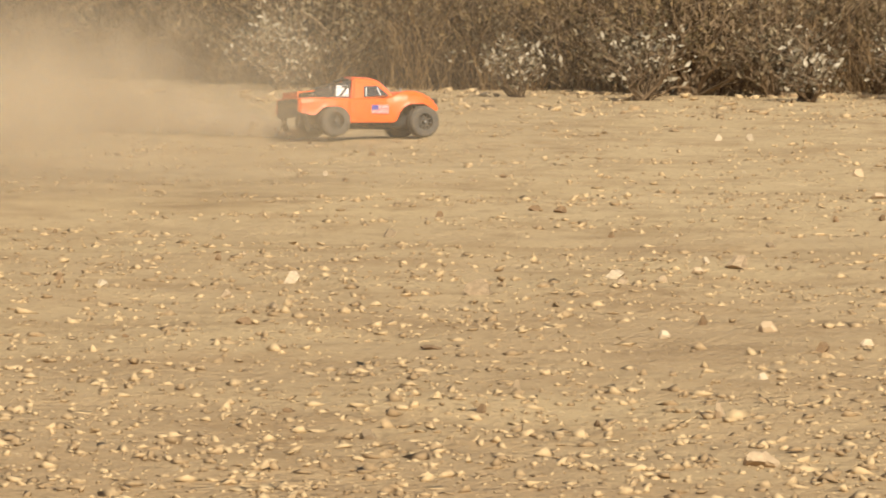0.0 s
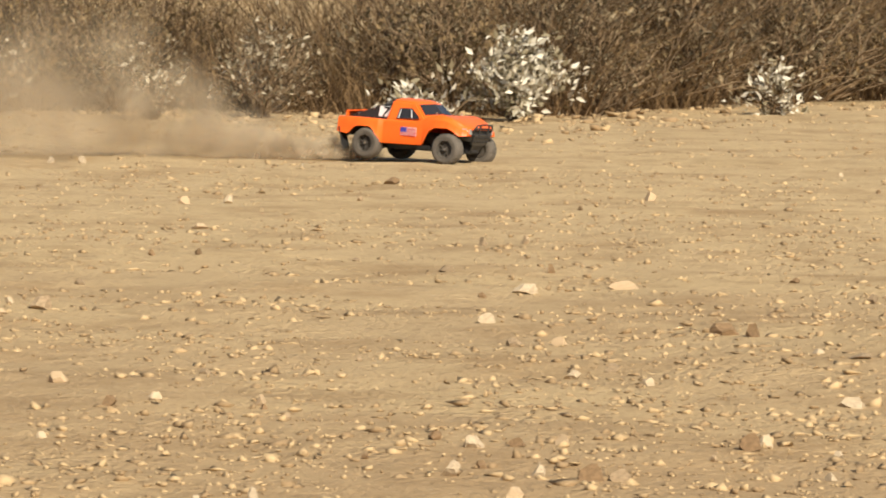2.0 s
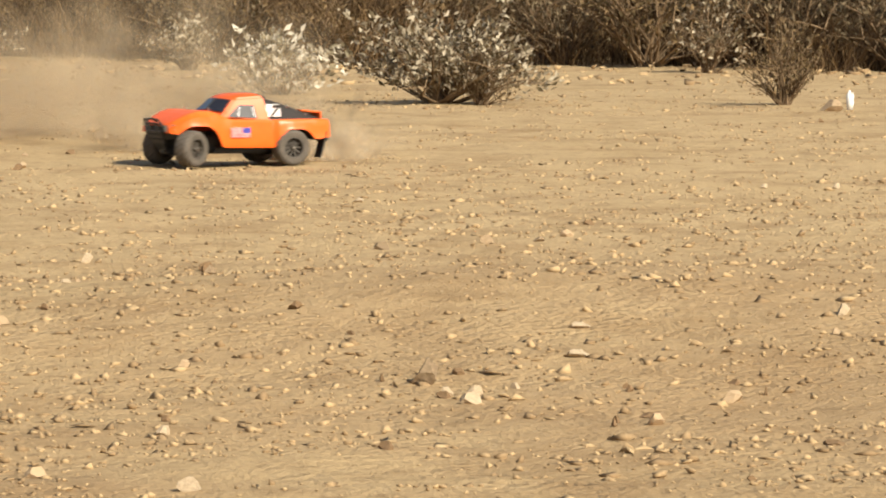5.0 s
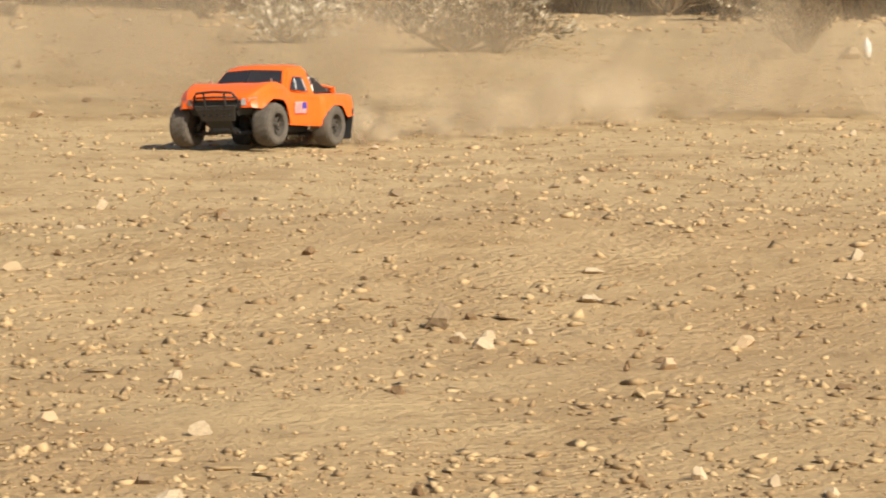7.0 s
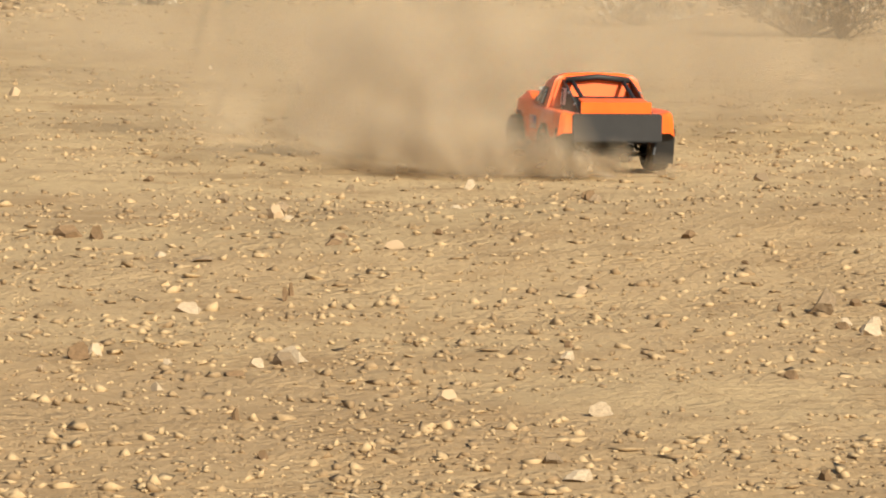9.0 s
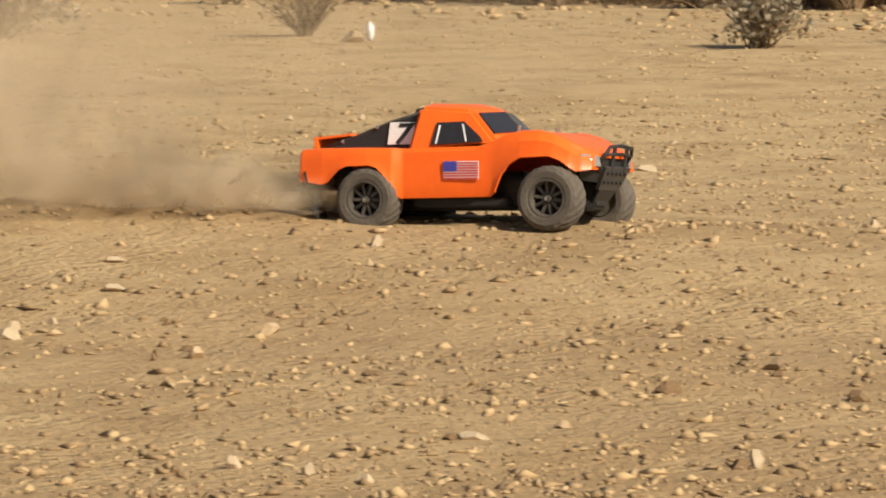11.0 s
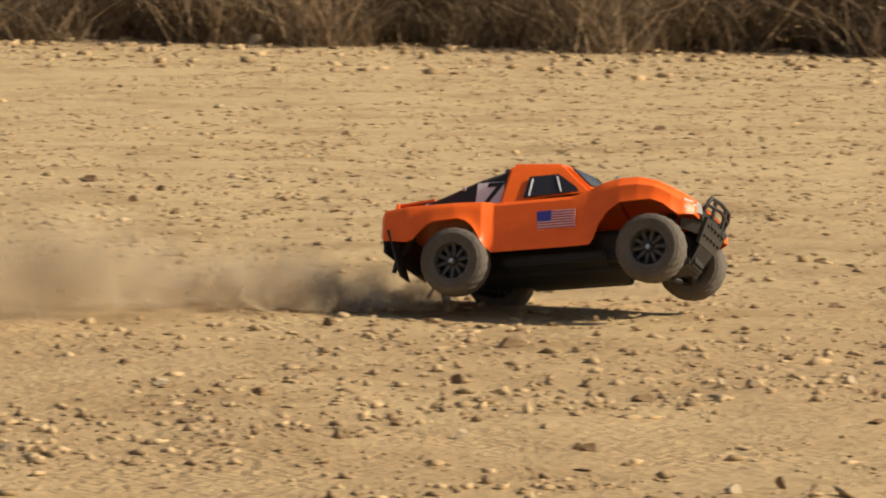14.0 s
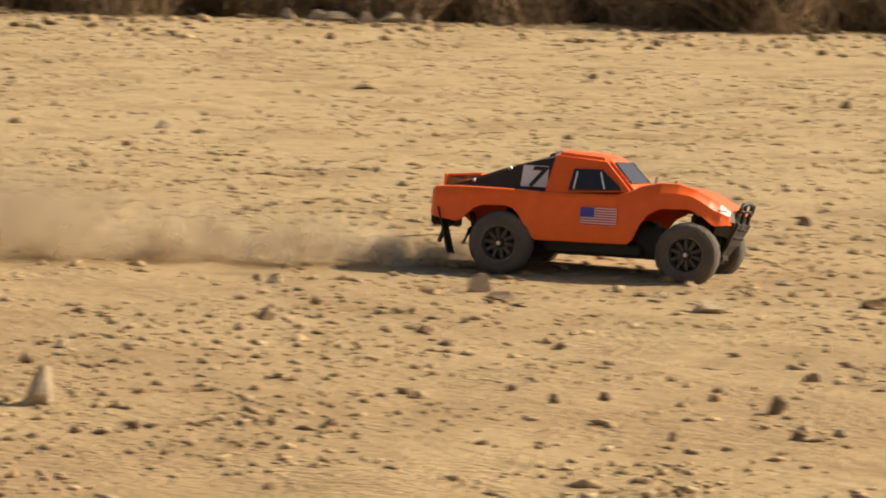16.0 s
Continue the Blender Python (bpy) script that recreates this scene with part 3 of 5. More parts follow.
def build_small_stones():
    """The smaller stones, past counting, as one sheet of stuff for each kind."""
    rng = random.Random(9)
    for _ in range(240):
        az, far = radians(rng.uniform(-20, 97)), 4.6 * (21 / 4.6) ** rng.random()
        w = rng.uniform(0.008, 0.015) * (1 + far / 20)
        CHIPS.append((rng.choices(("pale", "tan", "dark"), (0.12, 0.45, 0.43))[0], far * math.sin(az), far * math.cos(az), w, w * rng.uniform(0.4, 0.75)))
    for kind in ("pale", "tan", "dark"):
        bm = bmesh.new()
        for i, (k, x, y, w, hgt) in enumerate(CHIPS):
            if k == kind:
                fresh = bmesh.new()
                fresh.from_mesh(ROCKS[kind][i % 7])
                z = float(ground_z(np.array(x), np.array(y))) - hgt * 0.16
                fresh.transform(pose(x, y, z, 0, 0, rng.uniform(0, 360)) @ Matrix.Diagonal((w, w * 0.8, hgt * 1.2, 1)))
                tmp = bpy.data.meshes.new("chip")
                fresh.to_mesh(tmp)
                fresh.free()
                bm.from_mesh(tmp)
                bpy.data.meshes.remove(tmp)
        tagged(linked("stone_chips", bm, ROCKS[kind][0].materials[0]), "small scattered " + STONE_WORDS[kind].replace("stone lying", "stones lying").replace("stone half", "stones half"), "stones", kind="stuff")


def build_gravel():
    """Loose pebbles all over the lot, thickest near by."""
    rng = np.random.default_rng(11)
    n = 235000
    az = np.radians(rng.uniform(-21, 101, n))
    far = 4.2 + 19 * rng.random(n) ** 2.0
    x, y = far * np.sin(az), far * np.cos(az)
    keep = waves(x * 0.8 + 7, y * 0.8 - 3) * 80 + waves(x * 0.25, y * 0.3) * 60 + rng.random(n) > 0.2
    x, y, far = x[keep], y[keep], far[keep]
    n = len(x)
    size = 0.0024 + 0.0078 * rng.random(n) ** 4.2 + 0.00010 * far
    chip = np.array([(1, 0, 0), (-1, 0, 0), (0, 1, 0), (0, -1, 0), (0, 0, 1), (0, 0, -1)], float)
    tri = np.array([(0, 2, 4), (2, 1, 4), (1, 3, 4), (3, 0, 4), (2, 0, 5), (1, 2, 5), (3, 1, 5), (0, 3, 5)])
    v = chip[None] * rng.uniform(0.6, 1.5, (n, 6, 1)) + rng.normal(0, 0.32, (n, 6, 3))
    ca, sa = np.cos(t0 := rng.uniform(0, 6.28, (n, 1))), np.sin(t0)
    v = np.stack([v[..., 0], v[..., 1] * ca - v[..., 2] * sa, v[..., 1] * sa + v[..., 2] * ca], -1)
    v = v * np.stack([rng.uniform(0.8, 1.6, n), rng.uniform(0.7, 1.1, n), rng.uniform(0.38, 0.8, n)], -1)[:, None] * size[:, None, None]
    q = rng.uniform(0, 2 * np.pi, n)[:, None]
    vx, vy = v[..., 0] * np.cos(q) - v[..., 1] * np.sin(q), v[..., 0] * np.sin(q) + v[..., 1] * np.cos(q)
    base = ground_z(x, y)[:, None]
    verts = np.stack([vx + x[:, None], vy + y[:, None], v[..., 2] + base + 0.16 * size[:, None]], -1).reshape(-1, 3)
    faces = (tri[None] + 6 * np.arange(n)[:, None, None]).reshape(-1, 3)
    ob = arrays("gravel", verts, faces, PEBBLE)
    tagged(ob, "loose tan and brown gravel scattered over the dirt", "gravel", kind="stuff")


build_small_stones()
build_gravel()


def build_rubble():
    """Paler broken stone and litter along the foot of the brush."""
    rng = np.random.default_rng(31)
    n = 9000
    az = np.radians(rng.uniform(-21, 101, n))
    edge_az = np.array([math.degrees(math.atan2(x, y)) for x, y in EDGE])
    edge_far = np.array([math.hypot(x, y) for x, y in EDGE])
    far = np.interp(np.degrees(az), edge_az, edge_far) + 0.4 - 4.2 * rng.random(n) ** 1.6
    x, y = far * np.sin(az), far * np.cos(az)
    size = 0.006 + 0.022 * rng.random(n) ** 4
    cube = np.array([(i, j, k) for i in (-1, 1) for j in (-1, 1) for k in (-1, 1)], float) * 0.8
    tri = np.array([(0, 1, 3), (0, 3, 2), (4, 6, 7), (4, 7, 5), (0, 4, 5), (0, 5, 1), (2, 3, 7), (2, 7, 6), (0, 2, 6), (0, 6, 4), (1, 5, 7), (1, 7, 3)])
    v = (cube[None] * rng.uniform(0.35, 1.3, (n, 8, 1)) + rng.normal(0, 0.22, (n, 8, 3))) * np.stack([rng.uniform(0.8, 1.6, n), rng.uniform(0.8, 1.4, n), rng.uniform(0.4, 0.9, n)], -1)[:, None] * size[:, None, None]
    base = ground_z(x, y)[:, None] + 0.2 * size[:, None]
    verts = np.stack([v[..., 0] + x[:, None], v[..., 1] + y[:, None], v[..., 2] + base], -1).reshape(-1, 3)
    faces = (tri[None] + 8 * np.arange(n)[:, None, None]).reshape(-1, 3)
    tagged(arrays("rubble", verts, faces, PEBBLE), "broken tan rubble along the foot of the brush", "rubble", kind="stuff")

# ---- brush at the edge of the lot ----
EDGE = [(-13, 31), (-8, 25.5), (-6, 23.8), (-4, 22.8), (-1.5, 22.6), (-0.6, 25.5), (0.3, 28), (1.8, 28.2), (3.0, 27), (4.5, 27.3), (6.5, 25), (9, 23.6), (11, 23.8),
        (13, 21.5), (15, 18.6), (17, 15.9), (18.5, 12.6), (20.5, 9.4), (22.3, 6.6), (23.6, 3.6), (24.3, 0), (25, -5)]


build_rubble()


def along(s):
    """A point of the edge and the way outwards, s from 0 to 1 by length."""
    e = np.array(EDGE, float)
    seg = np.hypot(*np.diff(e, axis=0).T)
    cum = np.r_[0, np.cumsum(seg)] / seg.sum()
    p = np.stack([np.interp(s, cum, e[:, 0]), np.interp(s, cum, e[:, 1])], -1)
    out = p / np.linalg.norm(p, axis=-1, keepdims=True)
    return p, out


def blades(name, n, depth, tall, wide, mat, label, seed, s0=0.0, s1=1.0, bend=0.35):
    rng = np.random.default_rng(seed)
    s = rng.uniform(s0, s1, n)
    p, out = along(s)
    d = depth[0] + (depth[1] - depth[0]) * rng.random(n) ** 1.3
    clump = 0.35 * np.sin(s * 260) + 0.25 * np.sin(s * 611 + 1)
    xy = p + out * (d + clump * 0.8)[:, None] + rng.normal(0, 0.06, (n, 2))
    hgt = rng.uniform(*tall, n) * (0.8 + 0.35 * np.sin(s * 190 + d * 3)) * (0.45 + 0.55 * np.clip((d - depth[0]) / 0.8, 0, 1))
    hgt = np.maximum(hgt, 0.08)
    lean = rng.normal(0, bend, (n, 2)) * hgt[:, None]
    q = rng.uniform(0, 2 * np.pi, n)
    side = np.stack([np.cos(q), np.sin(q)], -1) * (wide * rng.uniform(0.6, 1.4, n))[:, None]
    z0 = ground_z(xy[:, 0], xy[:, 1]) - 0.01
    mid, tip = xy + lean * 0.3, xy + lean
    def v3(a, z):
        return np.c_[a, z]
    verts = np.stack([v3(xy - side, z0), v3(xy + side, z0), v3(mid + side * 0.8, z0 + hgt * 0.55), v3(mid - side * 0.8, z0 + hgt * 0.55), v3(tip + side * 0.25, z0 + hgt), v3(tip - side * 0.25, z0 + hgt)], 1).reshape(-1, 3)
    faces = (np.array([(0, 1, 2, 3), (3, 2, 4, 5)])[None] + 6 * np.arange(n)[:, None, None]).reshape(-1, 4)
    ob = arrays(name, verts, faces, mat)
    return tagged(ob, label, "grass", kind="stuff")


blades("dry_grass", 80000, (0.5, 3.8), (0.35, 1.15), 0.0026, GRASS, "tall dry golden-brown grass behind the shrubs", 21, 0.0, 0.56, 0.75)
blades("dark_thicket", 72000, (0.05, 2.4), (0.35, 1.2), 0.0048, GRASS_DARK, "dense dark withered thicket edging the dirt lot", 22, 0.5, 1.0, 0.9)


def shrub(name, seed, twigs, leaves, spread, tall, leaf, leaf_mat, label, category="shrub"):
    """A twiggy shrub: forked stems from one root and small leaves in uneven tufts, in metres at its true size."""
    rng = random.Random(seed)
    root = new(name)
    root.empty_display_size = 0.05
    tips, bm = [], bmesh.new()
    for _ in range(twigs):
        q, out = rng.uniform(0, 6.283), rng.uniform(0.1, 1.05)
        far, top = spread * out * rng.uniform(0.6, 1.0), tall * rng.uniform(0.16, 1.0) * (1.08 - 0.5 * out * out)
        p0 = Vector((rng.gauss(0, 0.02), rng.gauss(0, 0.02), -0.01))
        p3 = Vector((far * math.cos(q), far * math.sin(q), top))
        p1 = p0.lerp(p3, 0.35) + Vector((rng.gauss(0, 0.02), rng.gauss(0, 0.02), 0.02))
        p2 = p0.lerp(p3, 0.7) + Vector((rng.gauss(0, 0.025), rng.gauss(0, 0.025), 0.03))
        tube(bm, (p0, p1, p2, p3), (0.006, 0.0045, 0.003, 0.0012), 4)
        tips += [p1.lerp(p2, 0.6), p2.lerp(p3, 0.4), p3]
        for _ in range(3):
            a_ = p1.lerp(p2, rng.random())
            b_ = a_ + Vector((rng.gauss(0, 0.07), rng.gauss(0, 0.07), rng.uniform(0.02, 0.12)))
            tube(bm, (a_, a_.lerp(b_, 0.5) + Vector((0, 0, 0.01)), b_), (0.0028, 0.002, 0.001), 3)
            tips.append(b_)
    part("branchwork", bm, TWIG, root)
    nrng = np.random.default_rng(seed)
    n = leaves
    chosen = nrng.permutation(len(tips))[: max(8, int(len(tips) * 0.8))]
    near = np.array([tips[i] for i in chosen[nrng.integers(0, len(chosen), n)]]) + nrng.normal(0, leaf * 0.55, (n, 3))
    near[:, 2] = np.maximum(near[:, 2], 0.015)
    ax = nrng.normal(0, 1, (n, 3)) + np.c_[near[:, :2] * 2.5, np.full(n, 0.9)]
    ax /= np.linalg.norm(ax, axis=1, keepdims=True)
    sd = np.cross(ax, nrng.normal(0, 1, (n, 3)))
    sd /= np.linalg.norm(sd, axis=1, keepdims=True)
    nr = np.cross(ax, sd)
    ln = leaf * nrng.uniform(0.5, 1.25, n)[:, None]
    wd = ln * 0.24
    verts = np.stack([near, near + ax * ln * 0.45 + sd * wd + nr * wd * 0.4, near + ax * ln - nr * wd * 0.5, near + ax * ln * 0.45 - sd * wd + nr * wd * 0.4], 1).reshape(-1, 3)
    faces = (np.array([(0, 1, 2), (0, 2, 3)])[None] + 4 * np.arange(n)[:, None, None]).reshape(-1, 3)
    lv = arrays("foliage", verts, faces, leaf_mat)
    lv.parent = root
    return tagged(root, label, category, "shrubs along the lot's edge")


def place_shrub(ob, x, y, size, turn):
    m = pose(x, y, float(ground_z(np.array(x), np.array(y))), 0, 0, turn)
    ob.scale = (size, size, size)
    ob.matrix_basis = m @ Matrix.Diagonal((size, size, size, 1))


SILVER = "silvery white-leaved shrub on the dirt beside dry grass"
# x, y, leaf count, spread, height
WHITE_SHRUBS = [(-1.53, 22.4, 1000, 0.34, 0.42), (-1.80, 20.0, 150, 0.14, 0.17), (-4.7, 22.2, 170, 0.24, 0.32), (-3.2, 21.7, 170, 0.26, 0.34),
                (-2.75, 22.2, 230, 0.34, 0.5), (-6.2, 23.4, 330, 0.34, 0.50), (-0.32, 24.0, 180, 0.15, 0.20), (1.85, 26.4, 260, 0.18, 0.28), (1.98, 21.9, 520, 0.36, 0.25),
                (2.58, 20.6, 1250, 0.70, 0.50), (5.68, 18.8, 420, 0.20, 0.27), (0.75, 27.0, 160, 0.18, 0.26), (4.75, 26.0, 140, 0.3, 0.42), (-4.0, 21.8, 190, 0.33, 0.38)]


BRIGHT = (0, 1, 6, 8)  # those with the whitest leaves


def build_shrubs():
    for i, (x, y, n, spread, tall) in enumerate(WHITE_SHRUBS):
        ob = shrub("shrub", 40 + i, 20 + int(spread * 70), int(n * 2.1), spread, tall, 0.048 if i in BRIGHT else 0.038, LEAF_WHITE if i in BRIGHT else LEAF_DUSTY, SILVER if i in BRIGHT else "twiggy shrub with dusty pale leaves")
        place_shrub(ob, x, y, 1.0, 0)
    masters = [shrub("brush", 70 + i, 64, 1150, 0.5, 0.62, 0.03, LEAF_KHAKI if i % 2 else LEAF_BROWN, "dusty khaki-leaved brush with tangled twigs" if i % 2 else "brown withered brush with thin tangled twigs") for i in range(4)]
    rng = random.Random(8)
    for i in range(170):
        s = (i + rng.random()) / 110 * 0.6 if i < 110 else 0.6 + 0.4 * (i - 110 + rng.random()) / 60
        p, out = along(s)
        p = p + out * rng.uniform(-0.05, 1.5)
        size = rng.uniform(0.7, 1.6)
        ob = masters[i] if i < 4 else copy_thing(masters[i % 4], Matrix())
        place_shrub(ob, float(p[0]), float(p[1]), size, rng.uniform(0, 360))
    for x, y, size in ((6.6, 19.3, 0.42), (7.7, 21.6, 0.5), (8.3, 21.7, 0.4), (8.9, 21.7, 0.45), (2.75, 20.5, 0.55), (4.05, 20.3, 0.6)):
        ob = copy_thing(masters[2], Matrix())
        place_shrub(ob, x, y, size, rng.uniform(0, 360))


build_shrubs()


# ---- fallen log and scraps ----
def build_log():
    log = new("fallen_log")
    log.location = (13.85, 7.93, 0)
    log.scale = (1, 1.06, 0.85)
    rng = random.Random(4)
    bm = bmesh.new()
    # from the split end to the root end, along the lot's edge
    tube(bm, [(0.1, 0.66, 0.05), (0.05, 0.45, 0.05), (0.02, 0.2, 0.058), (0.0, 0.0, 0.055), (-0.02, -0.22, 0.05), (-0.02, -0.36, 0.07)], [0.013, 0.020, 0.026, 0.030, 0.036, 0.044], 9)
    part("trunk", bm, WOOD, log, smooth=True)
    bm = bmesh.new()
    tube(bm, [(0.1, 0.7, 0.075), (0.1, 0.6, 0.085), (0.08, 0.5, 0.06)], [0.012, 0.028, 0.01], 7)
    part("split_end", bm, WOOD, log)
    bm = bmesh.new()
    for i in range(26):
        p0 = Vector((-0.02, -0.3 - 0.1 * rng.random(), 0.09))
        p1 = p0 + Vector((rng.gauss(0, 0.04), rng.uniform(-0.2, 0.06), rng.uniform(-0.04, 0.06)))
        tube(bm, (p0, p0.lerp(p1, 0.5) + Vector((0, 0, 0.02)), p1), (0.028 * rng.random() + 0.008, 0.016, 0.004), 6)
    part("root_ball", bm, WOOD, log)
    for k in range(7):
        bm = bmesh.new()
        p0 = Vector((-0.02, -0.42, 0.06))
        p1 = Vector((rng.uniform(-0.15, 0.05), -0.6 - 0.25 * rng.random(), 0.01 + 0.06 * rng.random()))
        tube(bm, (p0, p0.lerp(p1, 0.5) + Vector((0, 0, rng.uniform(-0.02, 0.02))), p1), (0.011, 0.008, 0.003), 5)
        part("root", bm, WOOD, log)
    bm = bmesh.new()
    tube(bm, [(-0.08, 0.5, 0.012), (-0.07, 0.1, 0.02), (-0.05, -0.1, 0.03)], [0.008, 0.012, 0.01], 5)
    part("branch", bm, WOOD, log)
    tagged(log, "dark weathered fallen log with a ragged root end", "log")


def build_scraps():
    rock("tan", 4.15, 19.75, 0.10, 0.05, 0.5, "large pale stone at the foot of the brush", pick=1)
    scrap = new("plastic_scrap")
    scrap.scale = (0.62, 0.62, 0.62)
    scrap.location = (4.27, 19.95, float(ground_z(np.array(4.27), np.array(19.95))))
    bm = bmesh.new()
    tube(bm, [(0, 0, 0), (0.004, 0, 0.05), (-0.006, 0, 0.10), (0.0, 0, 0.135)], [0.022, 0.028, 0.02, 0.006], 7)
    tube(bm, [(0.01, 0, 0.05), (0.024, 0, 0.08), (0.02, 0, 0.12)], [0.012, 0.01, 0.004], 5)
    part("sheet", bm, PLASTIC_WHITE, scrap, smooth=True)
    tagged(scrap, "crumpled white plastic scrap standing in the dirt", "litter")
    rng = random.Random(12)
    for i in range(16):
        p, out = along(rng.uniform(0.62, 0.98))
        p = p - out * rng.uniform(0.0, 0.25)
        w = rng.uniform(0.04, 0.11)
        rock("pale", float(p[0]), float(p[1]), w, w * 0.6, rng.uniform(0, 6), "pale stone at the foot of the thicket", pick=i)
    for i, (dx, w, hgt) in enumerate(((-0.11, 0.08, 0.06), (-0.05, 0.10, 0.10), (0.02, 0.11, 0.12), (0.09, 0.09, 0.08), (0.13, 0.06, 0.045), (-0.01, 0.07, 0.05), (0.06, 0.06, 0.05))):
        rock("pale", 15.45 + dx * 0.7, 16.25 - dx * 0.7 - (0.08 if i > 4 else 0), w, hgt, rng.uniform(0, 6), "bleached stone in a heap at the foot of the thicket", pick=i)
    for i in range(6):
        rock("pale", 22.9 + 0.12 * rng.random(), 3.85 + 0.13 * i, rng.uniform(0.08, 0.16), 0.05, rng.uniform(0, 6), "bleached white stone in a heap by the thicket", pick=i)


build_log()
build_scraps()


# ---- the radio-controlled truck: x ahead, y to its left, z up from the ground, origin between the axles ----
AXLE, TRACK, WHEEL = 0.1675, 0.122, 0.057


def knots(x, table):
    xs = [r[0] for r in table]
    return [float(np.interp(x, xs, [r[k] for r in table])) for k in range(1, len(table[0]))]


# x, half width at the sill, half width at the shoulder, shoulder height, middle height
HULL = [
    (-0.300, 0.122, 0.118, 0.149, 0.144), (-0.292, 0.134, 0.128, 0.154, 0.144), (-0.25, 0.140, 0.135, 0.156, 0.144), (-0.1675, 0.143, 0.137, 0.156, 0.144),
    (-0.122, 0.140, 0.134, 0.155, 0.148), (-0.104, 0.130, 0.125, 0.154, 0.152), (0.03, 0.126, 0.121, 0.157, 0.158), (0.055, 0.127, 0.120, 0.164, 0.172),
    (0.08, 0.129, 0.119, 0.176, 0.180), (0.110, 0.131, 0.117, 0.183, 0.182), (0.142, 0.132, 0.116, 0.183, 0.180), (0.172, 0.130, 0.113, 0.175, 0.173),
    (0.198, 0.124, 0.107, 0.162, 0.162), (0.218, 0.114, 0.099, 0.151, 0.152), (0.232, 0.100, 0.088, 0.140, 0.143),
]
# x and height of the shell's lower rim, with the two wheel arches
RIM_LINE = [
    (-0.300, 0.106), (-0.292, 0.099), (-0.250, 0.093), (-0.240, 0.096), (-0.231, 0.106), (-0.218, 0.118), (-0.203, 0.124), (-0.160, 0.125), (-0.147, 0.121), (-0.135, 0.110), (-0.124, 0.091),
    (-0.115, 0.074), (-0.108, 0.068), (0.057, 0.070), (0.066, 0.078), (0.077, 0.104), (0.092, 0.124), (0.114, 0.136), (0.166, 0.138), (0.186, 0.130), (0.200, 0.119), (0.210, 0.112), (0.232, 0.115),
]


def sill(x):
    return float(np.interp(x, [r[0] for r in RIM_LINE], [r[1] for r in RIM_LINE]))


def build_hull(truck):
    """The moulded shell below the windows, with cut-out wheel arches."""
    bm = bmesh.new()
    xs = sorted(set(np.round(np.r_[np.linspace(-0.300, 0.232, 60), [r[0] for r in HULL], [r[0] for r in RIM_LINE]], 4)))
    rings = []
    for x in xs:
        wl, ws, zs, zm = knots(x, HULL)
        zb = min(sill(x), zs - 0.012)
        lip = 0.0035 if zb > 0.075 else -0.003
        prof = [(wl + lip, zb), (wl + lip * 0.6, zb + 0.004), (wl, zb + 0.3 * (zs - zb)), (wl - 0.001, zb + 0.6 * (zs - zb)), (ws + 0.003, zs - 0.008), (ws - 0.001, zs - 0.002), (ws - 0.007, zs), (ws * 0.74, zs * 0.6 + zm * 0.4), (ws * 0.60, zm), (ws * 0.36, zm)]
        ring = [bm.verts.new((x, -w, z)) for w, z in prof] + [bm.verts.new((x, 0, zm + 0.001))] + [bm.verts.new((x, w, z)) for w, z in prof[::-1]]
        rings.append(ring)
    for a_, b_ in zip(rings, rings[1:]):
        for j in range(len(a_) - 1):
            bm.faces.new((a_[j], b_[j], b_[j + 1], a_[j + 1]))
    bm.faces.new(rings[0])
    bm.faces.new(rings[-1][::-1])
    bmesh.ops.recalc_face_normals(bm, faces=bm.faces)
    bmesh.ops.solidify(bm, geom=list(bm.faces), thickness=0.0025)
    return part("body_shell", bm, ORANGE, truck, "bright orange painted truck body shell", smooth=True)


# corners of the cab at its foot and at its roof: x, half width, z
CAB_FOOT = {"back": (-0.099, 0.119, 0.152), "front": (0.064, 0.114, 0.163)}
CAB_ROOF = {"back": (-0.086, 0.095, 0.226), "front": (0.009, 0.091, 0.219)}


def build_cab(truck):
    bm = bmesh.new()
    rows = []
    for f in np.linspace(0, 1, 7):
        row = []
        xb, wb, zb = (CAB_FOOT["back"][k] * (1 - f) + CAB_ROOF["back"][k] * f for k in range(3))
        xf, wf, zf = (CAB_FOOT["front"][k] * (1 - f) + CAB_ROOF["front"][k] * f for k in range(3))
        row += [(xb, -wb, zb), (xf, -wf, zf), (xf + 0.017, 0, zf + 0.003), (xf, wf, zf), (xb, wb, zb), (xb, 0, zb)]
        rows.append([bm.verts.new(c) for c in row])
    for a_, b_ in zip(rows, rows[1:]):
        for j in range(6):
            bm.faces.new((a_[j], a_[(j + 1) % 6], b_[(j + 1) % 6], b_[j]))
    top = rows[-1]
    mid = [bm.verts.new((x, y, z)) for x, y, z in ((-0.078, -0.06, 0.233), (-0.008, -0.06, 0.230), (-0.004, 0, 0.232), (-0.008, 0.06, 0.230), (-0.078, 0.06, 0.233), (-0.078, 0, 0.234))]
    for j in range(6):
        bm.faces.new((top[j], top[(j + 1) % 6], mid[(j + 1) % 6], mid[j]))
    bm.faces.new(mid)
    bmesh.ops.recalc_face_normals(bm, faces=bm.faces)
    bmesh.ops.bevel(bm, geom=[e for e in bm.edges if e.is_manifold and e.calc_face_angle(0) > 0.3], offset=0.006, segments=2, affect="EDGES")
    part("cab", bm, ORANGE, truck, smooth=True)


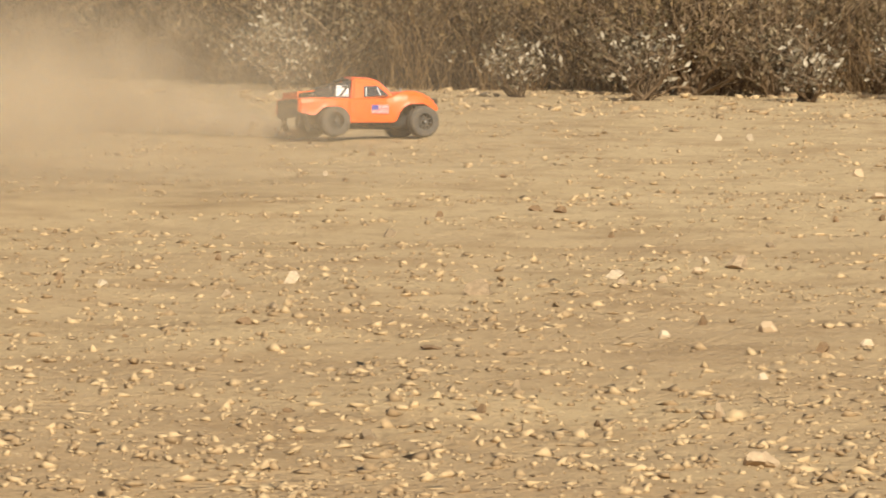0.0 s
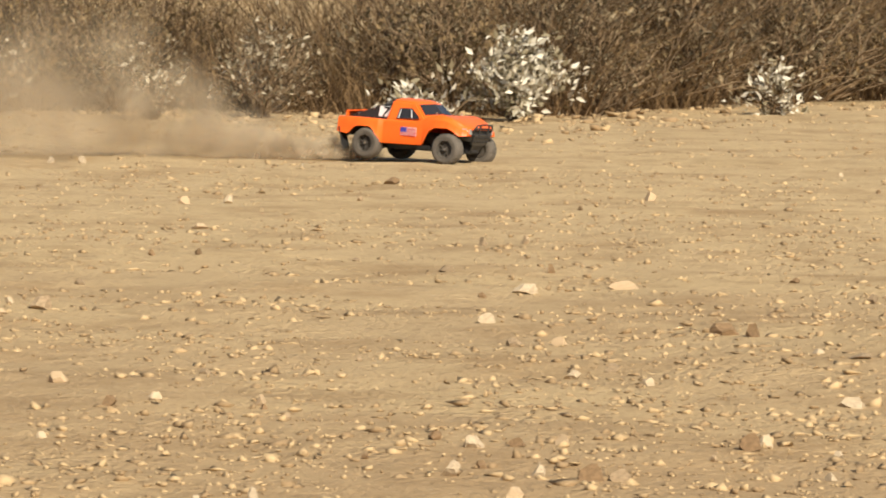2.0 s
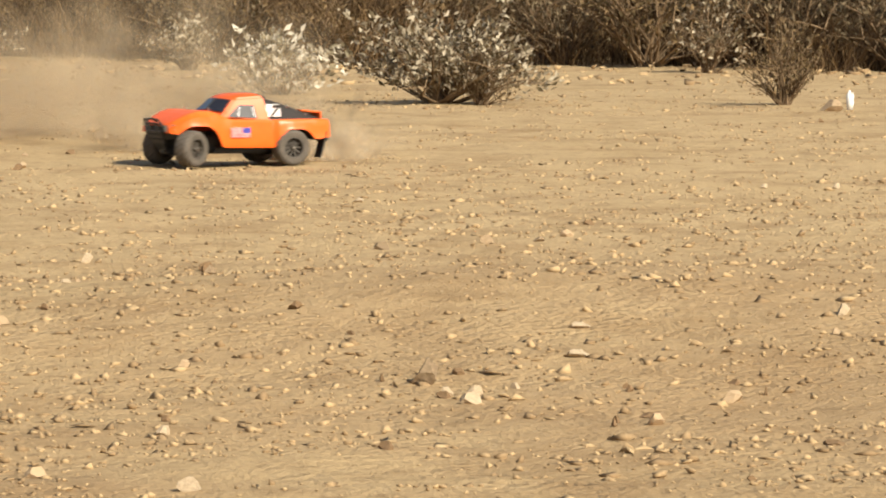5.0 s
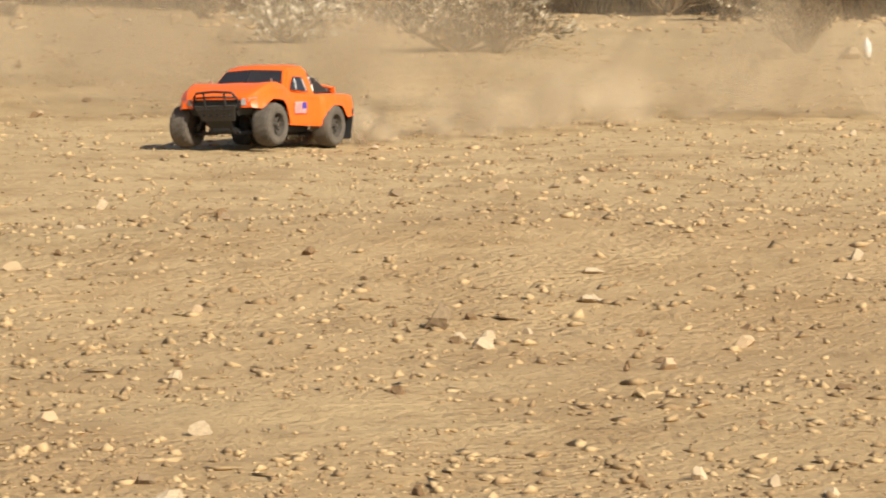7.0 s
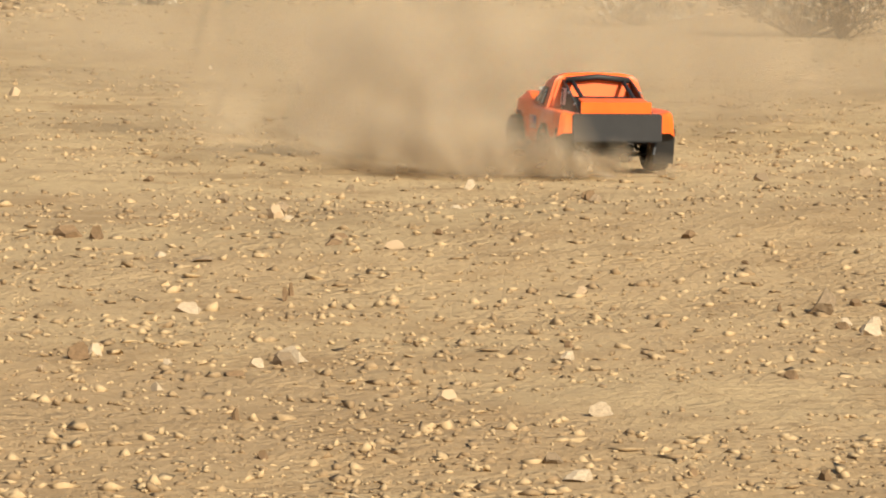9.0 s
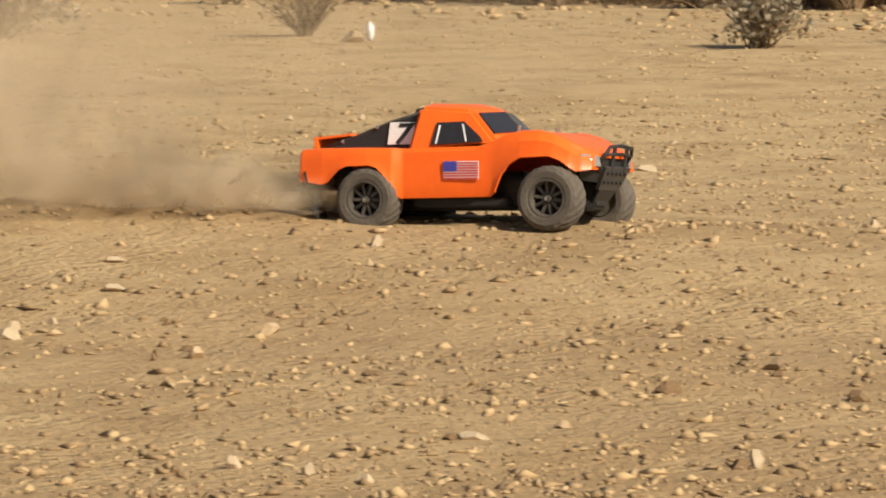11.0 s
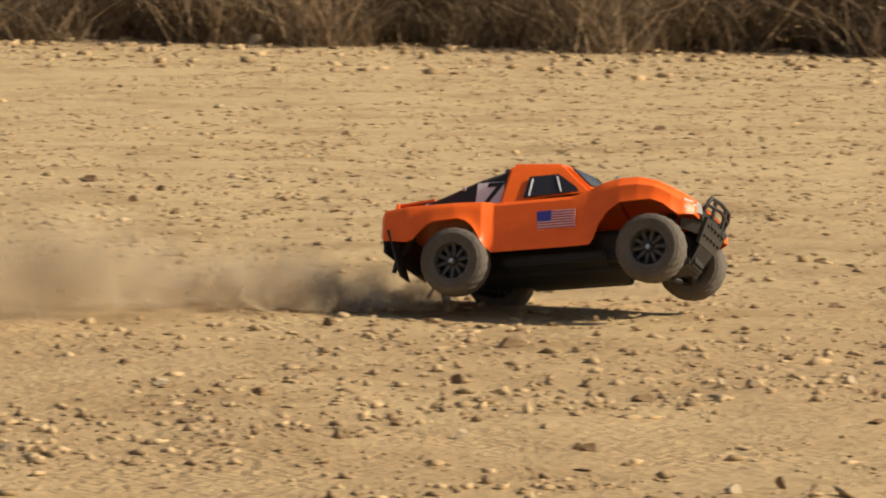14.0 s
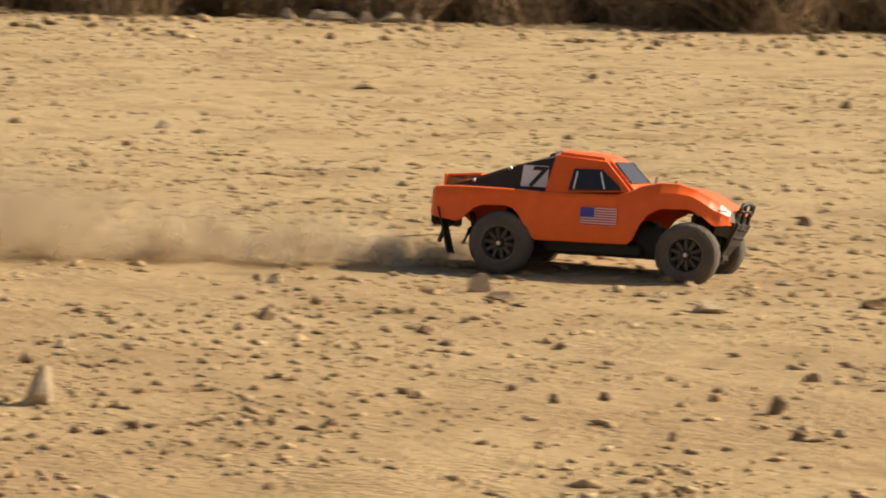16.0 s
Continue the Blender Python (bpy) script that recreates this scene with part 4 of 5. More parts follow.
def on_side(x, f, side, off=0.0025):
    """A point on the cab's flank: x, and f from its foot (0) to its roof (1)."""
    u = (x - CAB_FOOT["back"][0]) / (CAB_FOOT["front"][0] - CAB_FOOT["back"][0])
    foot = Vector(CAB_FOOT["back"]).lerp(Vector(CAB_FOOT["front"]), u)
    wide = foot.y * (1 - f) + 0.093 * f
    z = foot.z * (1 - f) + 0.2225 * f
    return Vector((x, side * (wide + off), z))


def plate(name, pts, mat, parent, label="", thick=0.0015):
    bm = bmesh.new()
    slab(bm, pts, thick)
    return part(name, bm, mat, parent, label)


def build_flank(truck, s):
    """Window, number panel, flag and trim of one side; s = -1 right, 1 left."""
    def order(pts):
        return pts if s < 0 else pts[::-1]

    plate("side_window", order([on_side(-0.055, 0.06, s), on_side(0.040, 0.04, s), on_side(0.033, 0.20, s), on_side(0.001, 0.63, s), on_side(-0.049, 0.63, s)]), GLASS, truck, "dark smoked side window")
    for x0, x1 in ((-0.047, -0.044), (0.008, -0.002)):
        plate("window_trim", order([on_side(x0, 0.09, s, 0.0045), on_side(x0 + 0.003, 0.09, s, 0.0045), on_side(x1 + 0.003, 0.56, s, 0.0045), on_side(x1, 0.56, s, 0.0045)]), WHITE, truck, "thin white window stripe", 0.001)
    # flag on the door
    y = s * 0.1285
    flag = plate("flag_decal", order([(-0.028, y, 0.100), (0.037, y, 0.100), (0.037, y, 0.131), (-0.028, y, 0.131)]), WHITE, truck, "flag decal with stripes and a blue canton", 0.001)
    y = s * 0.1298
    for k in range(7):
        z = 0.1002 + 0.00445 * k
        x0 = -0.002 if k > 2 else -0.0278
        plate("stripe", order([(x0, y, z), (0.0368, y, z), (0.0368, y, z + 0.0024), (x0, y, z + 0.0024)]), RED, flag, "red stripe", 0.0006)
    plate("canton", order([(-0.0278, y, 0.1135), (-0.003, y, 0.1135), (-0.003, y, 0.1308), (-0.0278, y, 0.1308)]), BLUE, flag, "blue canton", 0.0007)
    # black sail panel behind the cab with its number
    q = s * 0.084
    plate("sail_panel", order([(-0.280, q, 0.150), (-0.088, q, 0.151), (-0.086, q * 0.95, 0.215), (-0.145, q * 0.96, 0.199), (-0.205, q * 0.97, 0.176)]), BLACK, truck, "black bed side panel")
    q = s * 0.0875
    num = plate("number_plate", order([(-0.149, q, 0.162), (-0.100, q, 0.162), (-0.100, q * 0.95, 0.200), (-0.146, q * 0.95, 0.200)]), WHITE, truck, "white race number panel", 0.001)
    cur = bpy.data.curves.new("digit", "FONT")
    cur.body, cur.size, cur.extrude, cur.align_x, cur.offset, cur.shear = "7", 0.050, 0.0004, "CENTER", 0.0012, 0.25
    tmp = new("digit", cur)
    me = bpy.data.meshes.new_from_object(tmp.evaluated_get(bpy.context.evaluated_depsgraph_get()))
    bpy.data.objects.remove(tmp)
    bm = bmesh.new()
    bm.from_mesh(me)
    turn = pose(-0.124, s * 0.0884, 0.1635, 90 - (5 * s * -1), 0, 0 if s < 0 else 180)
    bmesh.ops.transform(bm, matrix=turn @ Matrix.Diagonal((1.15, 1, 1, 1)), verts=bm.verts)
    part("digit", bm, BLACK, num, "black number seven")


def build_bed(truck):
    bm = bmesh.new()
    slab(bm, [(-0.284, -0.082, 0.149), (-0.160, -0.079, 0.180), (-0.160, 0.079, 0.180), (-0.284, 0.082, 0.149)], 0.003)
    part("bed_cover", bm, BLACK, truck, "sloping black bed cover")
    for y in (-0.06, 0.06):
        bm = bmesh.new()
        tube(bm, [(-0.278, y, 0.152), (-0.19, y, 0.186), (-0.092, y, 0.217)], [0.005] * 3, 6)
        part("roll_bar", bm, BLACK, truck, smooth=True)
    bm = bmesh.new()
    tube(bm, [(-0.096, -0.075, 0.217), (-0.096, 0, 0.225), (-0.096, 0.075, 0.217)], [0.007] * 3, 7)
    part("roll_hoop", bm, BLACK, truck, smooth=True)
    for s in (-1, 1):
        bm = bmesh.new()
        tube(bm, [(-0.284, s * 0.084, 0.152), (-0.205, s * 0.0815, 0.178), (-0.145, s * 0.0805, 0.201), (-0.088, s * 0.080, 0.217)], [0.0026] * 4, 6)
        part("sail_rail", bm, GREY, truck, "scuffed grey edge rail", smooth=True)
    bm = bmesh.new()
    slab(bm, [(-0.290, -0.082, 0.150), (-0.290, 0.082, 0.150), (-0.290, 0.082, 0.176), (-0.290, -0.082, 0.176)], 0.004)
    slab(bm, [(-0.289, -0.076, 0.172), (-0.225, -0.074, 0.178), (-0.225, 0.074, 0.178), (-0.289, 0.076, 0.172)], 0.004)
    part("tail_lip", bm, ORANGE, truck, "orange raised tail lip behind the bed")
    for x, z in ((-0.235, 0.168), (-0.17, 0.192)):
        for y in (-0.084, 0.084):
            bm = bmesh.new()
            bmesh.ops.create_uvsphere(bm, u_segments=8, v_segments=5, radius=0.004, matrix=pose(x, y, z))
            part("bolt", bm, METAL, truck, smooth=True)
    bm = bmesh.new()
    box(bm, -0.304, -0.297, -0.105, 0.105, 0.085, 0.150, 0.003)
    part("rear_panel", bm, BLACK, truck, "black rear bumper panel")
    for y in (-0.118, 0.118):
        bm = bmesh.new()
        slab(bm, [(-0.262, y - 0.024, 0.035), (-0.262, y + 0.024, 0.035), (-0.285, y + 0.022, 0.115), (-0.285, y - 0.022, 0.115)], 0.003)
        part("mud_flap", bm, BLACK, truck, "black rubber mud flap")
        bm = bmesh.new()
        tube(bm, [(-0.25, y * 0.85, 0.11), (-0.28, y * 0.8, 0.08), (-0.29, y * 0.75, 0.055)], [0.005, 0.005, 0.004], 6)
        part("rear_strut", bm, BLACK, truck)


def build_front(truck):
    bm = bmesh.new()
    slab(bm, [(0.219, -0.048, 0.084), (0.219, 0.048, 0.084), (0.238, 0.060, 0.122), (0.238, -0.060, 0.122)], 0.006)
    bump = part("bumper", bm, GREY, truck, "grey plastic front bumper with round holes")
    for k in range(5):
        for row in range(2):
            bm = bmesh.new()
            c = Vector((0.2385 - 0.0075 * row, -0.040 + 0.020 * k, 0.112 - 0.015 * row))
            bmesh.ops.create_cone(bm, cap_ends=True, segments=10, radius1=0.0052, radius2=0.0052, depth=0.004, matrix=Matrix.Translation(c) @ pose(0, 0, 0, 0, 63, 0))
            part("hole", bm, BLACK, bump)
    bm = bmesh.new()
    tube(bm, [(0.226, -0.064, 0.118), (0.243, -0.062, 0.142), (0.248, -0.052, 0.154), (0.249, 0.0, 0.157), (0.248, 0.052, 0.154), (0.243, 0.062, 0.142), (0.226, 0.064, 0.118)], [0.0034] * 7, 7)
    part("bumper_bar", bm, BLACK, truck, "black tubular bumper bar", smooth=True)
    bm = bmesh.new()
    tube(bm, [(0.243, -0.062, 0.141), (0.249, 0.0, 0.143), (0.243, 0.062, 0.141)], [0.0030] * 3, 6)
    part("bumper_bar", bm, BLACK, truck, "black tubular bumper bar", smooth=True)
    bm = bmesh.new()
    slab(bm, [(0.198, -0.030, 0.050), (0.198, 0.030, 0.050), (0.222, 0.040, 0.086), (0.222, -0.040, 0.086)], 0.004)
    part("skid_plate", bm, BLACK, truck)
    for y in (-0.03, 0.03):
        bm = bmesh.new()
        tube(bm, [(0.239, y, 0.112), (0.249, y, 0.156)], [0.0035] * 2, 6)
        part("bar_stay", bm, BLACK, truck)
    bm = bmesh.new()
    box(bm, 0.226, 0.236, -0.070, 0.070, 0.112, 0.136, 0.002)
    part("grille", bm, BLACK, truck, "black grille")
    for s in (-1, 1):
        bm = bmesh.new()
        slab(bm, [(0.2345, s * 0.072, 0.120), (0.2150, s * 0.112, 0.122), (0.2120, s * 0.109, 0.141), (0.2320, s * 0.074, 0.138)][:: s], 0.005)
        light = part("headlight", bm, LAMP, truck, "clear headlight")
        bm = bmesh.new()
        bmesh.ops.create_uvsphere(bm, u_segments=10, v_segments=6, radius=0.007, matrix=pose(0.2255, s * 0.092, 0.130))
        part("bulb", bm, METAL, light, "bright reflector", smooth=True)
        bm = bmesh.new()
        slab(bm, [(0.234, s * 0.060, 0.114), (0.208, s * 0.098, 0.112), (0.204, s * 0.088, 0.098), (0.224, s * 0.056, 0.094)][:: s], 0.004)
        part("bumper_wing", bm, BLACK, truck)

    def pane(y, f):
        foot, top = CAB_FOOT["front"], CAB_ROOF["front"]
        bow = 0.017 * (1 - abs(y) / 0.114)
        x = foot[0] + bow + (top[0] - foot[0]) * f
        z = foot[2] + (0.003 * bow / 0.017) + (top[2] - foot[2]) * f
        return Vector((x, y * (1 - 0.2 * f), z)) + Vector((0.65, 0, 0.76)) * 0.0015

    plate("windshield", [pane(-0.103, 0.24), pane(0.0, 0.30), pane(0.103, 0.24), pane(0.101, 0.88), pane(0.0, 0.90), pane(-0.101, 0.88)], GLASS, truck, "dark smoked windshield")
    bm = bmesh.new()
    tube(bm, [pane(0, 0.30), pane(0, 0.90)], [0.0025, 0.0025], 5)
    part("windshield_bar", bm, BLACK, truck)
    bm = bmesh.new()
    tube(bm, [(0.095, 0.09, 0.180), (0.097, 0.09, 0.192)], [0.003, 0.003], 6)
    part("body_pin", bm, METAL, truck)
    bm = bmesh.new()
    tube(bm, [(0.095, -0.09, 0.180), (0.097, -0.09, 0.192)], [0.003, 0.003], 6)
    part("body_pin", bm, METAL, truck)


def build_chassis(truck):
    bm = bmesh.new()
    box(bm, -0.21, 0.205, -0.042, 0.042, 0.048, 0.064, 0.004)
    box(bm, -0.100, 0.075, -0.090, 0.090, 0.053, 0.069, 0.003)
    part("chassis", bm, BLACK, truck, "black plastic chassis tub")
    bm = bmesh.new()
    box(bm, -0.14, 0.09, -0.045, 0.045, 0.060, 0.115, 0.006)
    part("gear_box", bm, BLACK, truck)
    bm = bmesh.new()
    box(bm, 0.060, 0.128, -0.072, 0.072, 0.056, 0.104, 0.005)
    part("battery_box", bm, BLACK, truck)
    bm = bmesh.new()
    box(bm, 0.120, 0.212, -0.030, 0.030, 0.050, 0.100, 0.005)
    part("bulkhead", bm, BLACK, truck)
    for ax in (-AXLE, AXLE):
        bm = bmesh.new()
        box(bm, ax - 0.012, ax - 0.004, -0.055, 0.055, 0.06, 0.132, 0.003)
        part("shock_tower", bm, BLACK, truck)
        for s in (-1, 1):
            bm = bmesh.new()
            for dx in (-0.025, 0.025):
                tube(bm, [(ax + dx, s * 0.045, 0.050), (ax, s * 0.105, 0.052)], [0.005, 0.005], 6)
            tube(bm, [(ax, s * 0.045, 0.082), (ax, s * 0.105, 0.070)], [0.003, 0.003], 5)
            part("suspension_arm", bm, BLACK, truck)
            bm = bmesh.new()
            tube(bm, [(ax + 0.012, s * 0.05, 0.128), (ax + 0.012, s * 0.068, 0.095)], [0.009, 0.009], 8)
            tube(bm, [(ax + 0.012, s * 0.068, 0.095), (ax + 0.012, s * 0.085, 0.058)], [0.004, 0.004], 6)
            part("shock_absorber", bm, GREY, truck, smooth=True)


def build_wheel(truck, x, y):
    """A wheel about its own axle (y): treaded tyre, spoked rim, hub nut."""
    s = 1 if y > 0 else -1
    bm = bmesh.new()
    prof = [(-0.024, 0.030), (-0.027, 0.036), (-0.0275, 0.046), (-0.024, 0.053), (-0.016, 0.0565), (0, 0.057), (0.016, 0.0565), (0.024, 0.053), (0.0275, 0.046), (0.027, 0.036), (0.024, 0.030)]
    prof = [(w, r * WHEEL / 0.057) for w, r in prof]
    seg = 40
    rings = []
    for j in range(seg):
        q = 2 * math.pi * j / seg
        rings.append([bm.verts.new(((r - (0.0018 if (j + i) % 2 and r > 0.05 else 0)) * math.cos(q), w, (r - (0.0018 if (j + i) % 2 and r > 0.05 else 0)) * math.sin(q))) for i, (w, r) in enumerate(prof)])
    for j in range(seg):
        a_, b_ = rings[j], rings[(j + 1) % seg]
        for i in range(len(prof) - 1):
            bm.faces.new((a_[i], a_[i + 1], b_[i + 1], b_[i]))
    bmesh.ops.recalc_face_normals(bm, faces=bm.faces)
    wheel = part("wheel", bm, RUBBER, truck, "dusty black rubber tyre")
    bm = bmesh.new()
    for w0, r0, w1, r1 in ((0.026, 0.0345, 0.026, 0.030), (0.026, 0.030, 0.012, 0.027), (0.012, 0.027, -0.02, 0.028), (-0.02, 0.028, -0.02, 0.0)):
        for j in range(24):
            q0, q1 = 2 * math.pi * j / 24, 2 * math.pi * (j + 1) / 24
            pts = [(r * math.cos(q), s * w, r * math.sin(q)) for w, r, q in ((w0, r0, q0), (w1, r1, q0), (w1, r1, q1), (w0, r0, q1))]
            if r1 == 0.0:
                pts = [pts[0], pts[1], pts[3]]
            bm.faces.new([bm.verts.new(p) for p in pts])
    bmesh.ops.remove_doubles(bm, verts=bm.verts, dist=1e-5)
    bmesh.ops.recalc_face_normals(bm, faces=bm.faces)
    rim = part("rim", bm, RIM, wheel, "dusty dark plastic rim")
    for k in range(10):
        bm = bmesh.new()
        box(bm, 0.008, 0.0285, s * 0.012 - 0.003, s * 0.012 + 0.003, -0.0028, 0.0028, 0.001)
        bmesh.ops.transform(bm, matrix=pose(0, 0, 0, 0, 36 * k, 0), verts=bm.verts)
        part("spoke", bm, RIM, wheel)
    bm = bmesh.new()
    bmesh.ops.create_cone(bm, cap_ends=True, segments=10, radius1=0.009, radius2=0.006, depth=0.014, matrix=pose(0, s * 0.014, 0, -90 * s, 0, 0))
    part("hub", bm, RIM, wheel)
    bm = bmesh.new()
    bmesh.ops.create_cone(bm, cap_ends=True, segments=6, radius1=0.0042, radius2=0.0038, depth=0.006, matrix=pose(0, s * 0.023, 0, -90 * s, 0, 0))
    part("wheel_nut", bm, METAL, wheel, "bright wheel nut")
    wheel.location = (x, y, WHEEL)
    return wheel


def build_truck():
    truck = new("rc_truck")
    truck.empty_display_size = 0.1
    build_hull(truck)
    build_cab(truck)
    build_bed(truck)
    build_front(truck)
    build_chassis(truck)
    for s in (-1, 1):
        build_flank(truck, s)
    wheels = [build_wheel(truck, x, y) for x in (-AXLE, AXLE) for y in (-TRACK, TRACK)]
    tagged(truck, "orange radio-controlled short-course pickup truck with dusty tyres", "toy truck")
    return truck, wheels


TRUCK, WHEELS = build_truck()


# ---- dust thrown up behind the truck: puffs of thin flakes ----
def build_puff(seed, size, tall, flakes, thick):
    """A puff of dust as many thin soft flakes, densest in its middle and low down."""
    rng = np.random.default_rng(seed)
    n, k = flakes, 8
    c = rng.normal(0, 1, (n, 3)) * (size * 0.42, size * 0.42, tall * 0.36)
    c[:, 2] = np.abs(c[:, 2]) + tall * 0.1
    r = size * rng.uniform(0.22, 0.5, n)
    ax = rng.normal(0, 1, (n, 3))
    ax /= np.linalg.norm(ax, axis=1, keepdims=True)
    u = np.cross(ax, rng.normal(0, 1, (n, 3)))
    u /= np.linalg.norm(u, axis=1, keepdims=True)
    w = np.cross(ax, u)
    q = 2 * np.pi * np.arange(k) / k
    jag = rng.uniform(0.7, 1.25, (n, k))
    ring = c[:, None] + (r[:, None] * jag)[..., None] * (np.cos(q)[None, :, None] * u[:, None] + np.sin(q)[None, :, None] * w[:, None])
    half = c[:, None] + 0.5 * (ring - c[:, None])
    ring[..., 2], half[..., 2] = np.maximum(ring[..., 2], 0.004), np.maximum(half[..., 2], 0.004)
    verts = np.concatenate([c[:, None], half, ring], 1).reshape(-1, 3)
    m = 1 + 2 * k
    tri = []
    for j in range(k):
        j2 = (j + 1) % k
        tri += [(0, 1 + j, 1 + j2), (1 + j, 1 + k + j, 1 + k + j2), (1 + j, 1 + k + j2, 1 + j2)]
    faces = (np.array(tri)[None] + m * np.arange(n)[:, None, None]).reshape(-1, 3)
    ob = arrays("dust_puff", verts, faces, DUST, smooth=True)
    t = np.concatenate([np.ones((n, 1)), np.full((n, k), 0.45), np.zeros((n, k))], 1) * (thick * rng.uniform(0.5, 1.2, (n, 1)))
    att = ob.data.attributes.new("thick", "FLOAT", "POINT")
    att.data.foreach_set("value", t.astype(np.float32).ravel())
    return tagged(ob, "tan dust puff thrown up behind the truck's wheels", "dust", "dust trail", "stuff")


# seconds behind the truck, size, height, flakes, thickness
TRAIL = [(0.05, 0.10, 0.04, 40, 0.5), (0.10, 0.13, 0.05, 40, 0.5), (0.15, 0.15, 0.06, 40, 0.5), (0.21, 0.18, 0.07, 40, 0.46), (0.28, 0.22, 0.09, 36, 0.42), (0.36, 0.26, 0.12, 32, 0.36),
         (0.45, 0.31, 0.16, 30, 0.34), (0.56, 0.38, 0.26, 28, 0.30), (0.68, 0.46, 0.34, 26, 0.26), (0.82, 0.54, 0.40, 24, 0.24), (1.0, 0.62, 0.46, 22, 0.21), (1.2, 0.72, 0.5, 22, 0.18), (1.45, 0.85, 0.46, 22, 0.16),
         (1.75, 1.0, 0.46, 22, 0.13), (2.1, 1.2, 0.48, 22, 0.11), (2.5, 1.4, 0.5, 22, 0.095), (3.0, 1.6, 0.5, 22, 0.085), (3.6, 1.8, 0.5, 22, 0.08), (4.2, 2.0, 0.48, 22, 0.08), (4.8, 2.1, 0.48, 22, 0.065), (5.4, 2.2, 0.46, 22, 0.06), (6.0, 2.3, 0.45, 22, 0.06)]
PUFFS = [(lag, build_puff(300 + i, size, tall, flakes, thick)) for i, (lag, size, tall, flakes, thick) in enumerate(TRAIL)]

